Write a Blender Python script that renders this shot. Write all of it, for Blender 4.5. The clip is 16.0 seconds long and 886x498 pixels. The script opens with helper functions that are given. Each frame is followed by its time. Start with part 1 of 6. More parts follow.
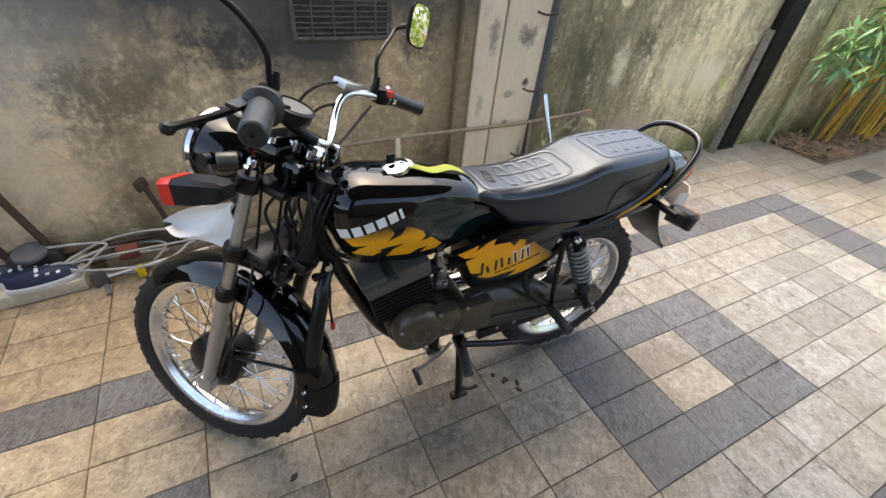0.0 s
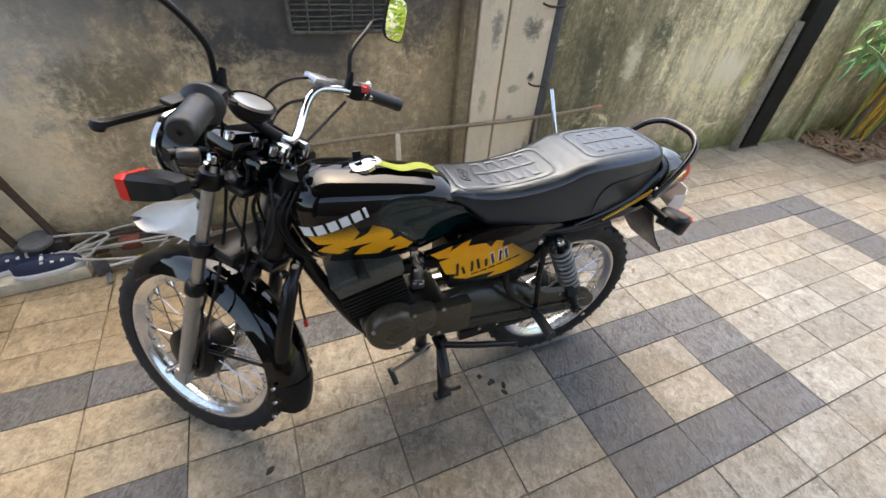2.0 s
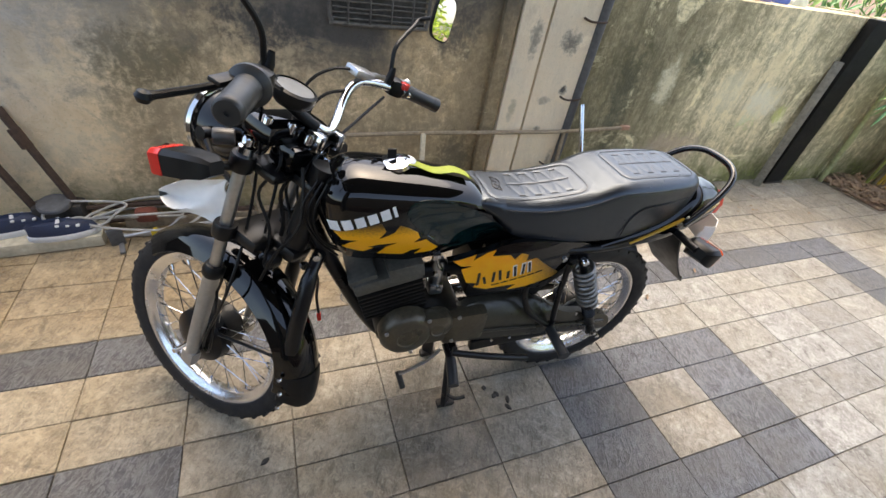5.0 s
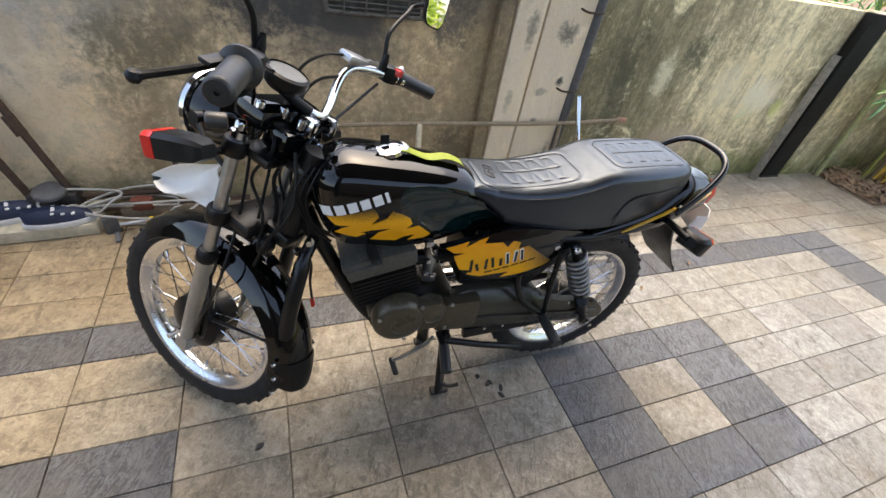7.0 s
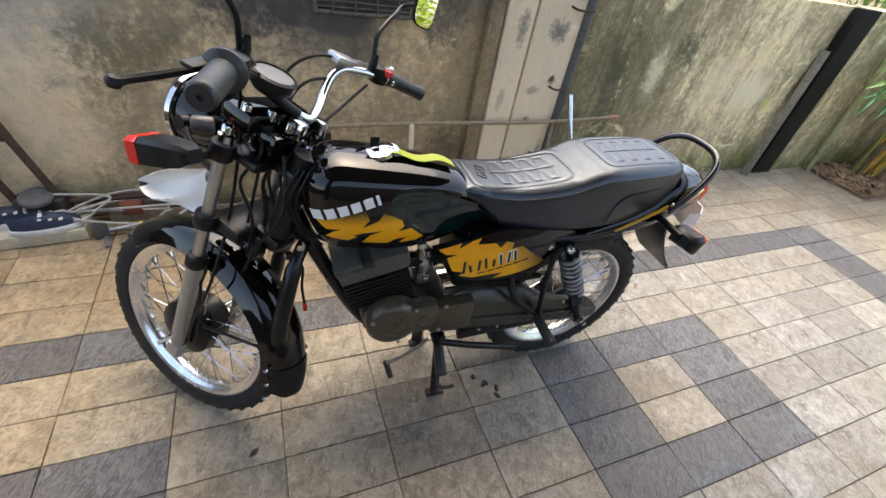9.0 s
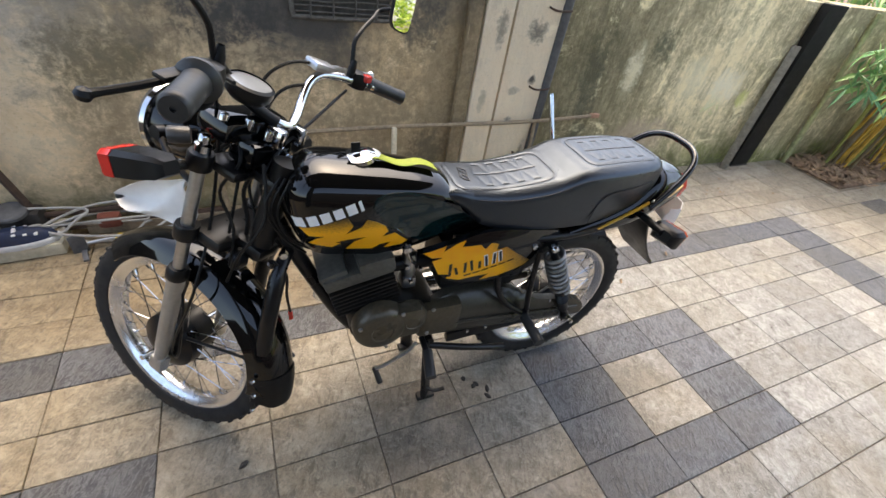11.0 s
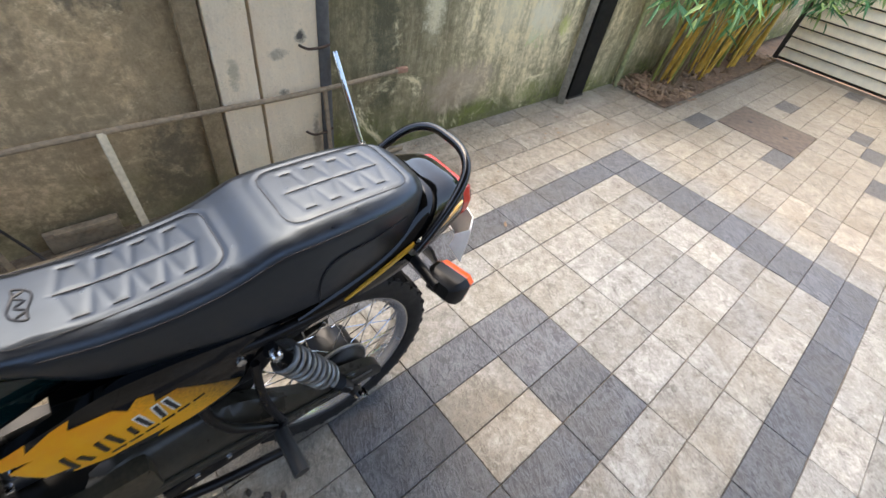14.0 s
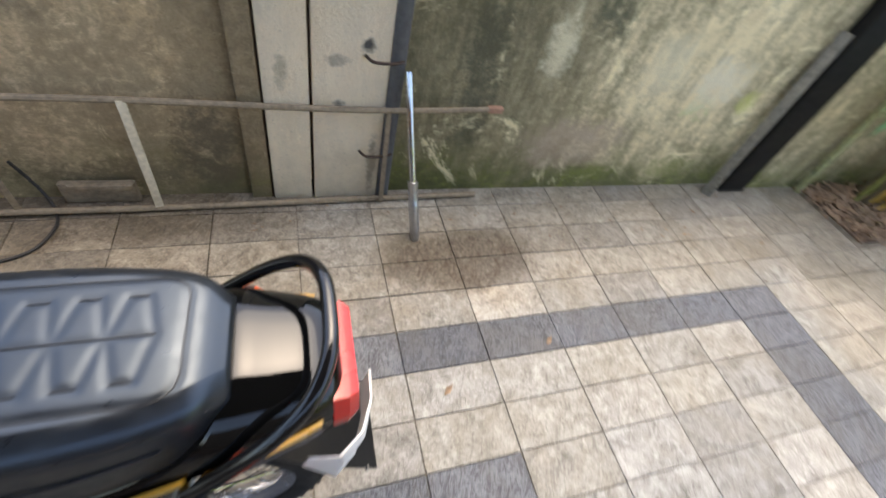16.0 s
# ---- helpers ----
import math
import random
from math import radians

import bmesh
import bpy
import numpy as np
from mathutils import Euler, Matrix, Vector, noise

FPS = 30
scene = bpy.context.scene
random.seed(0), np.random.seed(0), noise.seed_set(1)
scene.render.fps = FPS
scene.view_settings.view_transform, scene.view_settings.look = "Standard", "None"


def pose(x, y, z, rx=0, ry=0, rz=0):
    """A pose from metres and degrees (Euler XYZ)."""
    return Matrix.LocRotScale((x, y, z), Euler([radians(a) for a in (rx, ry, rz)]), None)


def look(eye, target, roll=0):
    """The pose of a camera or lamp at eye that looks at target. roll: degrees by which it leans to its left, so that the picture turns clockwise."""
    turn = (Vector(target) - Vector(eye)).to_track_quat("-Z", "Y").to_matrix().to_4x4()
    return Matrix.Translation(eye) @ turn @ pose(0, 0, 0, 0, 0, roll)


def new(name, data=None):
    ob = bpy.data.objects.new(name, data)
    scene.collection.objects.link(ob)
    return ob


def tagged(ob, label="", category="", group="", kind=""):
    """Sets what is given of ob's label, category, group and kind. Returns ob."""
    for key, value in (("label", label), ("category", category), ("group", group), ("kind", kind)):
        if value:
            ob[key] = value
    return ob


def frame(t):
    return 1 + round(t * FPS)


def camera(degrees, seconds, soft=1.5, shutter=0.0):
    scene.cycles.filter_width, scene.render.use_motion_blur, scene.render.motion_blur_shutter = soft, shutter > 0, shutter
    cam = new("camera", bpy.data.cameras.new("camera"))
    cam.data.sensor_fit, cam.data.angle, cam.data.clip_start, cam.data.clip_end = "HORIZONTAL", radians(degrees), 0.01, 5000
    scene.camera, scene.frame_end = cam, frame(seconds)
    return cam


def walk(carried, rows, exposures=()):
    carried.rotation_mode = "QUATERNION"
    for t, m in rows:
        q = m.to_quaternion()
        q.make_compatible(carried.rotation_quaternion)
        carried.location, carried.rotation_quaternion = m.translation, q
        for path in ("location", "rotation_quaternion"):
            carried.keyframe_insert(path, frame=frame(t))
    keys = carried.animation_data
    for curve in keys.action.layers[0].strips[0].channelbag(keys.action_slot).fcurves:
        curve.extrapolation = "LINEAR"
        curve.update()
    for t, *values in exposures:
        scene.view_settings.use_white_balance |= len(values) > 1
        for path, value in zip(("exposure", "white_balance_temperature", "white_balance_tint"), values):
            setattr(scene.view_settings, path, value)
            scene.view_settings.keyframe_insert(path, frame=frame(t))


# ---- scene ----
cam = camera(92.7, 16.0, shutter=0.5)
EXPOSURES = [(0.0, 1.0, 7700.0, 9.0), (11.5, 1.0, 7650.0, 9.0), (12.5, 1.02, 7400.0, 9.0), (14.0, 1.0, 7250.0, 9.0), (16.0, 0.95, 7350.0, 9.0)]
PATH = [
    (0, (-2.083, -0.179, 1.493), (-1.292, 1.186, 0.264), 6.0),
    (0.5, (-2.08, -0.184, 1.497), (-1.277, 1.172, 0.266), 5.6),
    (1, (-2.075, -0.187, 1.499), (-1.283, 1.175, 0.266), 5.2),
    (1.5, (-2.046, -0.174, 1.493), (-1.292, 1.197, 0.248), 5.1),
    (2, (-1.943, -0.21, 1.499), (-1.253, 1.184, 0.241), 5.0),
    (2.5, (-1.898, -0.219, 1.497), (-1.231, 1.183, 0.237), 6.2),
    (3, (-1.925, -0.191, 1.504), (-1.263, 1.216, 0.246), 7.7),
    (3.5, (-1.969, -0.17, 1.482), (-1.311, 1.233, 0.219), 8.8),
    (4, (-1.985, -0.157, 1.485), (-1.32, 1.251, 0.23), 9.7),
    (6.5, (-1.975, -0.188, 1.486), (-1.301, 1.213, 0.228), 10.9),
    (7, (-1.973, -0.19, 1.477), (-1.297, 1.199, 0.207), 11.1),
    (7.5, (-1.971, -0.184, 1.478), (-1.29, 1.202, 0.207), 11.1),
    (8, (-1.963, -0.18, 1.476), (-1.274, 1.199, 0.201), 11.0),
    (10.5, (-1.962, -0.182, 1.485), (-1.241, 1.191, 0.223), 10.4),
    (11, (-1.954, -0.18, 1.485), (-1.205, 1.181, 0.225), 10.2),
    (11.5, (-1.916, -0.178, 1.488), (-1.125, 1.159, 0.228), 9.9),
    (12, (-1.82, -0.168, 1.492), (-0.974, 1.13, 0.227), 9.3),
    (12.5, (-1.635, -0.144, 1.5), (-0.708, 1.09, 0.227), 9.1),
    (13, (-1.492, -0.121, 1.497), (-0.473, 1.001, 0.193), 10.0),
    (13.5, (-1.374, -0.006, 1.487), (-0.291, 1.0, 0.14), 11.0),
    (14, (-1.274, 0.101, 1.478), (-0.197, 1.049, 0.084), 11.7),
    (14.5, (-1.139, 0.125, 1.471), (-0.217, 1.154, 0.024), 11.8),
    (15, (-0.952, 0.122, 1.465), (-0.147, 1.192, -0.021), 13.4),
    (15.5, (-0.814, 0.22, 1.479), (-0.003, 1.293, -0.002), 16.7),
    (16, (-0.669, 0.419, 1.459), (-0.034, 1.606, -0.02), 17.7),
]
walk(cam, [(t, look(eye, target, roll)) for t, eye, target, roll in PATH], EXPOSURES)

# ---- world and light ----
world = bpy.data.worlds.new("overcast_sky")
scene.world = world
world.use_nodes = True
wn = world.node_tree
sky = wn.nodes.new("ShaderNodeTexSky")
sky.sky_type, sky.sun_disc = "NISHITA", False
sky.sun_elevation, sky.sun_rotation = radians(68), radians(29)
sky.air_density, sky.dust_density, sky.ozone_density = 0.8, 2.5, 0.6
wn.links.new(sky.outputs[0], wn.nodes["Background"].inputs[0])
wn.nodes["Background"].inputs[1].default_value = 0.36
sun_data = bpy.data.lights.new("sun", "SUN")
sun_data.energy, sun_data.angle, sun_data.color = 1.19, radians(60), (1.0, 0.96, 0.9)
sun = new("sun", sun_data)
sun.matrix_world = look((0.5, 0.9, 2.55), (0, 0, 0))

# ---- mesh tools ----
from mathutils import geometry


class Geo:
    """Verts and faces gathered into one mesh."""

    def __init__(self):
        self.v, self.f = [], []

    def add(self, verts, faces, m=None):
        n = len(self.v)
        self.v += [tuple(m @ Vector(p)) for p in verts] if m else [tuple(p) for p in verts]
        self.f += [tuple(i + n for i in f) for f in faces]
        return self

    def box(self, c, size, bev=0.0, m=None):
        h = [s / 2 for s in size]
        b = min(bev, min(h) * 0.9)
        if b <= 0:
            pts = [(c[0] + x * h[0], c[1] + y * h[1], c[2] + z * h[2]) for x in (-1, 1) for y in (-1, 1) for z in (-1, 1)]
            return self.add(pts, [(0, 1, 3, 2), (4, 6, 7, 5), (0, 4, 5, 1), (2, 3, 7, 6), (0, 2, 6, 4), (1, 5, 7, 3)], m)
        bm = bmesh.new()
        bmesh.ops.create_cube(bm, size=1)
        for v in bm.verts:
            v.co = Vector((c[0] + v.co.x * size[0], c[1] + v.co.y * size[1], c[2] + v.co.z * size[2]))
        bmesh.ops.bevel(bm, geom=bm.edges[:], offset=b, segments=2, affect="EDGES", profile=0.6)
        bm.verts.index_update()
        self.add([v.co[:] for v in bm.verts], [tuple(v.index for v in f.verts) for f in bm.faces], m)
        bm.free()
        return self

    def rings(self, rings, closed=True, caps=True, m=None):
        k = len(rings[0])
        verts = [p for r in rings for p in r]
        faces = []
        for a in range(len(rings) - 1):
            for b in range(k if closed else k - 1):
                c = (b + 1) % k
                faces.append((a * k + b, a * k + c, (a + 1) * k + c, (a + 1) * k + b))
        if caps and closed:
            faces.append(tuple(range(k))[::-1])
            faces.append(tuple((len(rings) - 1) * k + b for b in range(k)))
        return self.add(verts, faces, m)

    def tube(self, pts, r, n=10, caps=True, m=None):
        pts = [Vector(p) for p in pts]
        rr = r if isinstance(r, (list, tuple)) else [r] * len(pts)
        side, out = None, []
        for i, p in enumerate(pts):
            d = (pts[min(i + 1, len(pts) - 1)] - pts[max(i - 1, 0)]).normalized()
            if side is None:
                side = d.orthogonal().normalized()
            side = (side - d * side.dot(d)).normalized()
            up = d.cross(side)
            out.append([p + rr[i] * (math.cos(a) * side + math.sin(a) * up) for a in (2 * math.pi * k / n for k in range(n))])
        return self.rings(out, True, caps, m)

    def lathe(self, prof, n=32, m=None, closed=False):
        """prof: (radius, height) pairs turned about z."""
        rings = [[(max(r, 1e-4) * math.cos(2 * math.pi * k / n), max(r, 1e-4) * math.sin(2 * math.pi * k / n), h) for k in range(n)] for r, h in prof]
        if closed:
            rings.append(rings[0])
        return self.rings(rings, True, False, m)

    def panel(self, poly, ysurf, thick=0.004, step=0.025, m=None):
        """A sheet over a polygon in x and z, bent to y = ysurf(x, z), with thickness inwards."""
        poly = dense(poly, step)
        xs, zs = [p[0] for p in poly], [p[1] for p in poly]
        pts = [Vector(p) for p in poly]
        x = min(xs) + step / 2
        while x < max(xs):
            z = min(zs) + step / 2
            while z < max(zs):
                if inside(x, z, poly) and min((x - a) ** 2 + (z - b) ** 2 for a, b in poly) > (step * 0.4) ** 2:
                    pts.append(Vector((x, z)))
                z += step
            x += step
        n = len(poly)
        vv, _, ff, *_ = geometry.delaunay_2d_cdt(pts, [], [list(range(n))], 1, 1e-5)
        top = [(p.x, ysurf(p.x, p.y), p.y) for p in vv]
        faces = [tuple(f) for f in ff]
        k = len(top)
        low = [(a, b - thick, c) for a, b, c in top]
        edges = {}
        for f in faces:
            for i in range(len(f)):
                e = (f[i], f[(i + 1) % len(f)])
                edges[e] = edges.get(e, 0) + 1
        rim = [(a, b, b + k, a + k) for a, b in edges if (b, a) not in edges]
        return self.add(top + low, faces + [tuple(i + k for i in f[::-1]) for f in faces] + [r[::-1] for r in rim], m)

    def mesh(self, name, mat, smooth=True, sharp=38):
        me = bpy.data.meshes.new(name)
        me.from_pydata(self.v, [], self.f)
        bm = bmesh.new()
        bm.from_mesh(me)
        bmesh.ops.recalc_face_normals(bm, faces=bm.faces)
        bm.to_mesh(me)
        bm.free()
        for one in mat if isinstance(mat, (list, tuple)) else [mat]:
            me.materials.append(one)
        if smooth:
            me.polygons.foreach_set("use_smooth", [True] * len(me.polygons))
            me.set_sharp_from_angle(angle=radians(sharp))
        me.update()
        return me


def dense(poly, step):
    out = []
    for i, a in enumerate(poly):
        b = poly[(i + 1) % len(poly)]
        n = max(1, int(math.hypot(b[0] - a[0], b[1] - a[1]) / step))
        out += [(a[0] + (b[0] - a[0]) * k / n, a[1] + (b[1] - a[1]) * k / n) for k in range(n)]
    return out


def inside(x, z, poly):
    hit = False
    for i, (a, b) in enumerate(poly):
        c, d = poly[i - 1]
        if (b > z) != (d > z) and x < (c - a) * (z - b) / (d - b) + a:
            hit = not hit
    return hit


def spline(pts, n=6):
    """Points on a smooth curve through pts."""
    pts = [Vector(p) for p in pts]
    out = []
    for i in range(len(pts) - 1):
        p0, p1, p2, p3 = pts[max(i - 1, 0)], pts[i], pts[i + 1], pts[min(i + 2, len(pts) - 1)]
        for k in range(n):
            t = k / n
            out.append(0.5 * (2 * p1 + (p2 - p0) * t + (2 * p0 - 5 * p1 + 4 * p2 - p3) * t * t + (3 * p1 - p0 - 3 * p2 + p3) * t**3))
    return out + [pts[-1]]


def along(table, x):
    """Smooth value from rows of (x, value)."""
    xs, ys = zip(*table)
    i = max(0, min(len(xs) - 2, sum(1 for v in xs if v <= x) - 1))
    t = max(0.0, min(1.0, (x - xs[i]) / (xs[i + 1] - xs[i])))
    def slope(j):
        a, b = max(j - 1, 0), min(j + 1, len(xs) - 1)
        return (ys[b] - ys[a]) / (xs[b] - xs[a])
    h = xs[i + 1] - xs[i]
    return (2 * t**3 - 3 * t * t + 1) * ys[i] + (t**3 - 2 * t * t + t) * h * slope(i) + (3 * t * t - 2 * t**3) * ys[i + 1] + (t**3 - t * t) * h * slope(i + 1)


def part(name, geo, mat, parent, label="", m=None, smooth=True, sharp=38):
    """One mesh object under a thing or a part."""
    ob = new(name, geo.mesh(name, mat, smooth, sharp) if isinstance(geo, Geo) else geo)
    ob.parent = parent
    if m:
        ob.matrix_basis = m
    return tagged(ob, label)


def thing(name, label, category, m=None, geo=None, mat=None, group="", kind="", smooth=True, sharp=38):
    ob = new(name, geo.mesh(name, mat, smooth, sharp) if geo else None)
    if m:
        ob.matrix_basis = m
    return tagged(ob, label, category, group, kind)


def aim(a, b):
    """A matrix that takes the z axis to the line from a to b, with its origin at a."""
    a, b = Vector(a), Vector(b)
    return Matrix.Translation(a) @ (b - a).to_track_quat("Z", "Y").to_matrix().to_4x4()


# ---- materials ----
class Mat:
    """A node material with short ways to add textures."""

    def __init__(self, name, color=(0.5, 0.5, 0.5), rough=0.5, metal=0.0, coat=0.0):
        self.m = bpy.data.materials.new(name)
        self.m.use_nodes = True
        self.t = self.m.node_tree
        self.p = self.t.nodes["Principled BSDF"]
        self.set("Base Color", (*color, 1)), self.set("Roughness", rough), self.set("Metallic", metal)
        if coat:
            self.set("Coat Weight", coat), self.set("Coat Roughness", 0.04)

    def set(self, name, value):
        self.p.inputs[name].default_value = value

    def node(self, kind, **values):
        n = self.t.nodes.new(kind)
        for k, v in values.items():
            n.inputs[k.replace("_", " ")].default_value = v
        return n

    def link(self, a, b):
        self.t.links.new(a, b)
        return self

    def coords(self, scale=(1, 1, 1), own=False, rot=(0, 0, 0), shift=None):
        tc = self.t.nodes.new("ShaderNodeTexCoord") if own else self.t.nodes.new("ShaderNodeNewGeometry")
        mp = self.t.nodes.new("ShaderNodeMapping")
        mp.inputs["Scale"].default_value, mp.inputs["Rotation"].default_value = scale, rot
        self.link(tc.outputs["Object" if own else "Position"], mp.inputs["Vector"])
        if shift:
            self.link(shift, mp.inputs["Location"])
        return mp.outputs[0]

    def noise(self, where, scale, detail=6, rough=0.6, warp=0.0):
        n = self.node("ShaderNodeTexNoise", Scale=scale, Detail=detail, Roughness=rough, Distortion=warp)
        self.link(where, n.inputs["Vector"])
        return n.outputs["Fac"]

    def ramp(self, fac, stops):
        r = self.t.nodes.new("ShaderNodeValToRGB")
        while len(r.color_ramp.elements) < len(stops):
            r.color_ramp.elements.new(0.5)
        for e, (at, c) in zip(r.color_ramp.elements, stops):
            e.position, e.color = at, (*c, 1) if isinstance(c, tuple) else (c, c, c, 1)
        self.link(fac, r.inputs[0])
        return r.outputs[0]

    def mix(self, fac, a, b, how="MIX"):
        n = self.t.nodes.new("ShaderNodeMix")
        n.data_type, n.blend_type = "RGBA", how
        for value, slot in ((fac, 0), (a, 6), (b, 7)):
            if isinstance(value, bpy.types.NodeSocket):
                self.link(value, n.inputs[slot])
            else:
                n.inputs[slot].default_value = value if slot == 0 else (*value, 1)
        return n.outputs[2]

    def math(self, how, a, b=0.0, clamp=True):
        n = self.t.nodes.new("ShaderNodeMath")
        n.operation, n.use_clamp = how, clamp
        for value, slot in ((a, 0), (b, 1)):
            if isinstance(value, bpy.types.NodeSocket):
                self.link(value, n.inputs[slot])
            else:
                n.inputs[slot].default_value = value
        return n.outputs[0]

    def axis(self, k):
        g, s = self.t.nodes.new("ShaderNodeNewGeometry"), self.t.nodes.new("ShaderNodeSeparateXYZ")
        self.link(g.outputs["Position"], s.inputs[0])
        return s.outputs[k]

    def color(self, c):
        self.link(c, self.p.inputs["Base Color"])
        return self

    def rough(self, c):
        self.link(c, self.p.inputs["Roughness"])
        return self

    def bump(self, height, strength=0.3, distance=0.005):
        b = self.node("ShaderNodeBump", Strength=strength, Distance=distance)
        self.link(height, b.inputs["Height"])
        self.link(b.outputs[0], self.p.inputs["Normal"])
        return self


def plain(name, color, rough=0.5, metal=0.0, coat=0.0, grain=60.0, spread=0.25, bump=0.1, dist=0.001, spec=0.5, ior=1.5, sheen=(1, 1, 1)):
    """A paint, plastic or metal with fine grain and blotches in colour and gloss."""
    k = Mat(name, color, rough, metal, coat)
    k.set("Specular IOR Level", spec), k.set("IOR", ior)
    k.set("Specular Tint", (*sheen, 1))
    where = k.coords(own=True)
    big, fine = k.noise(where, grain * 0.12), k.noise(where, grain, 4)
    lo, hi = tuple(c * (1 - spread) for c in color), tuple(min(1, c * (1 + spread)) for c in color)
    k.color(k.ramp(k.mix(0.5, big, fine), [(0.35, lo), (0.65, hi)]))
    k.rough(k.ramp(big, [(0.3, max(0.02, rough * 0.75)), (0.7, min(1.0, rough * 1.25))]))
    if bump:
        k.bump(fine, bump, dist)
    return k.m


def tile_material(name, lo, mid, hi, stain, warm, ridge, dirt):
    """Cleft stone-look tile: wavy ridges, pale flakes, pits and grime, different on every tile."""
    k = Mat(name, mid, 0.45)
    info = k.t.nodes.new("ShaderNodeObjectInfo")
    where = k.coords()
    rnd = info.outputs["Random"]
    comb = k.t.nodes.new("ShaderNodeCombineXYZ")
    for i in range(3):
        k.link(k.math("MULTIPLY", rnd, 37.0 + 11 * i, False), comb.inputs[i])
    own = k.coords((1.0, 1.0, 1.0), shift=comb.outputs[0], rot=(0, 0, radians(24)))
    mp2 = k.t.nodes.new("ShaderNodeMapping")
    mp2.inputs["Scale"].default_value = (46, 13, 20)
    k.link(own, mp2.inputs["Vector"])
    wave = k.noise(mp2.outputs[0], 1.0, 5, 0.62, 1.3)
    crest = k.math("SUBTRACT", 1.0, k.math("MULTIPLY", k.math("ABSOLUTE", k.math("SUBTRACT", wave, 0.5, False), 0, False), 9.0))
    blotch = k.noise(own, 11.0, 10, 0.75, 0.8)
    flake = k.noise(own, 48.0, 8, 0.72, 0.9)
    grain = k.noise(own, 190.0, 4, 0.7)
    base = k.ramp(k.mix(0.22, blotch, wave), [(0.36, lo), (0.5, mid), (0.63, hi)])
    base = k.mix(k.ramp(flake, [(0.52, 0.0), (0.64, 0.65)]), base, tuple(min(1, c * 1.2) for c in hi))
    base = k.mix(k.ramp(flake, [(0.35, 0.6), (0.45, 0.0)]), base, tuple(c * 0.8 for c in lo))
    base = k.mix(k.math("MULTIPLY", k.ramp(crest, [(0.55, 0.0), (0.95, 1.0)]), ridge), base, tuple(min(1, c * 1.3) for c in hi))
    base = k.mix(1.0, base, k.ramp(rnd, [(0.0, (0.7, 0.71, 0.74)), (0.35, (0.95, 0.93, 0.88)), (0.7, (0.92, 0.94, 0.97)), (1.0, (1.15, 1.13, 1.1))]), "MULTIPLY")
    grime = k.ramp(k.noise(where, 2.6, 10, 0.75, 0.6), [(0.47, 0.0), (0.63, 1.0)])
    base = k.mix(k.math("MULTIPLY", grime, 0.45), base, stain)
    # oily brown dirt trodden in beside the stand and under the steel tube
    px, py = k.axis(0), k.axis(1)
    edge = k.math("MULTIPLY", k.math("SUBTRACT", k.noise(where, 3.4, 9, 0.7, 0.7), 0.5, False), 1.5, False)
    soil = None
    for cx, cy, rx, ry, power in ((-1.42, 0.16, 0.55, 0.5, 0.25), (0.04, 1.53, 0.42, 0.2, 1.0), (-2.6, 0.3, 0.5, 0.25, 0.3), (-1.35, 1.9, 0.8, 0.2, 0.7)):
        dx = k.math("POWER", k.math("DIVIDE", k.math("ABSOLUTE", k.math("SUBTRACT", px, cx, False), 0, False), rx, False), 2.0, False)
        dy = k.math("POWER", k.math("DIVIDE", k.math("ABSOLUTE", k.math("SUBTRACT", py, cy, False), 0, False), ry, False), 2.0, False)
        spot = k.math("MULTIPLY", k.ramp(k.math("ADD", k.math("SUBTRACT", 1.2, k.math("ADD", dx, dy, False), False), edge, False), [(0.1, 0.0), (0.75, 1.0)]), power)
        soil = spot if soil is None else k.math("MAXIMUM", soil, spot)
    rub = k.ramp(k.mix(0.5, flake, wave), [(0.4, 1.0), (0.64, 0.35)])
    base = k.mix(k.math("MULTIPLY", k.math("MULTIPLY", soil, rub), dirt), base, (0.06, 0.043, 0.024))
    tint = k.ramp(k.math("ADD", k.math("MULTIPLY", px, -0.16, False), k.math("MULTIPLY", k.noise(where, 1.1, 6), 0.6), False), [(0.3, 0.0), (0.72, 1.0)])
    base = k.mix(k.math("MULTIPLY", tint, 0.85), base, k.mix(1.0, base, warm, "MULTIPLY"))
    far = k.math("MAXIMUM", k.math("SUBTRACT", py, 1.15, False), k.math("SUBTRACT", px, 1.75, False))
    film = k.ramp(k.math("ADD", k.math("MULTIPLY", far, 2.2, False), k.math("MULTIPLY", k.math("SUBTRACT", k.noise(where, 2.2, 8, 0.7), 0.5, False), 0.9, False), False), [(0.05, 0.0), (0.5, 1.0)])
    base = k.mix(k.math("MULTIPLY", film, 0.8), base, k.mix(1.0, base, (1.1, 1.0, 0.87), "MULTIPLY"))
    pits = k.ramp(grain, [(0.57, 0.0), (0.7, 0.5)])
    base = k.mix(pits, base, tuple(c * 0.35 for c in mid))
    spots = k.ramp(k.noise(where, 9.0, 3, 0.5), [(0.69, 0.0), (0.72, 0.8)])
    base = k.mix(k.math("MULTIPLY", spots, 0.6), base, tuple(c * 0.4 for c in stain))
    k.color(base)
    k.rough(k.ramp(k.mix(0.5, blotch, wave), [(0.35, 0.27), (0.65, 0.56)]))
    k.bump(k.mix(0.2, k.mix(0.5, k.mix(0.3, wave, crest), flake), grain), 1.0, 0.008)
    return k.m


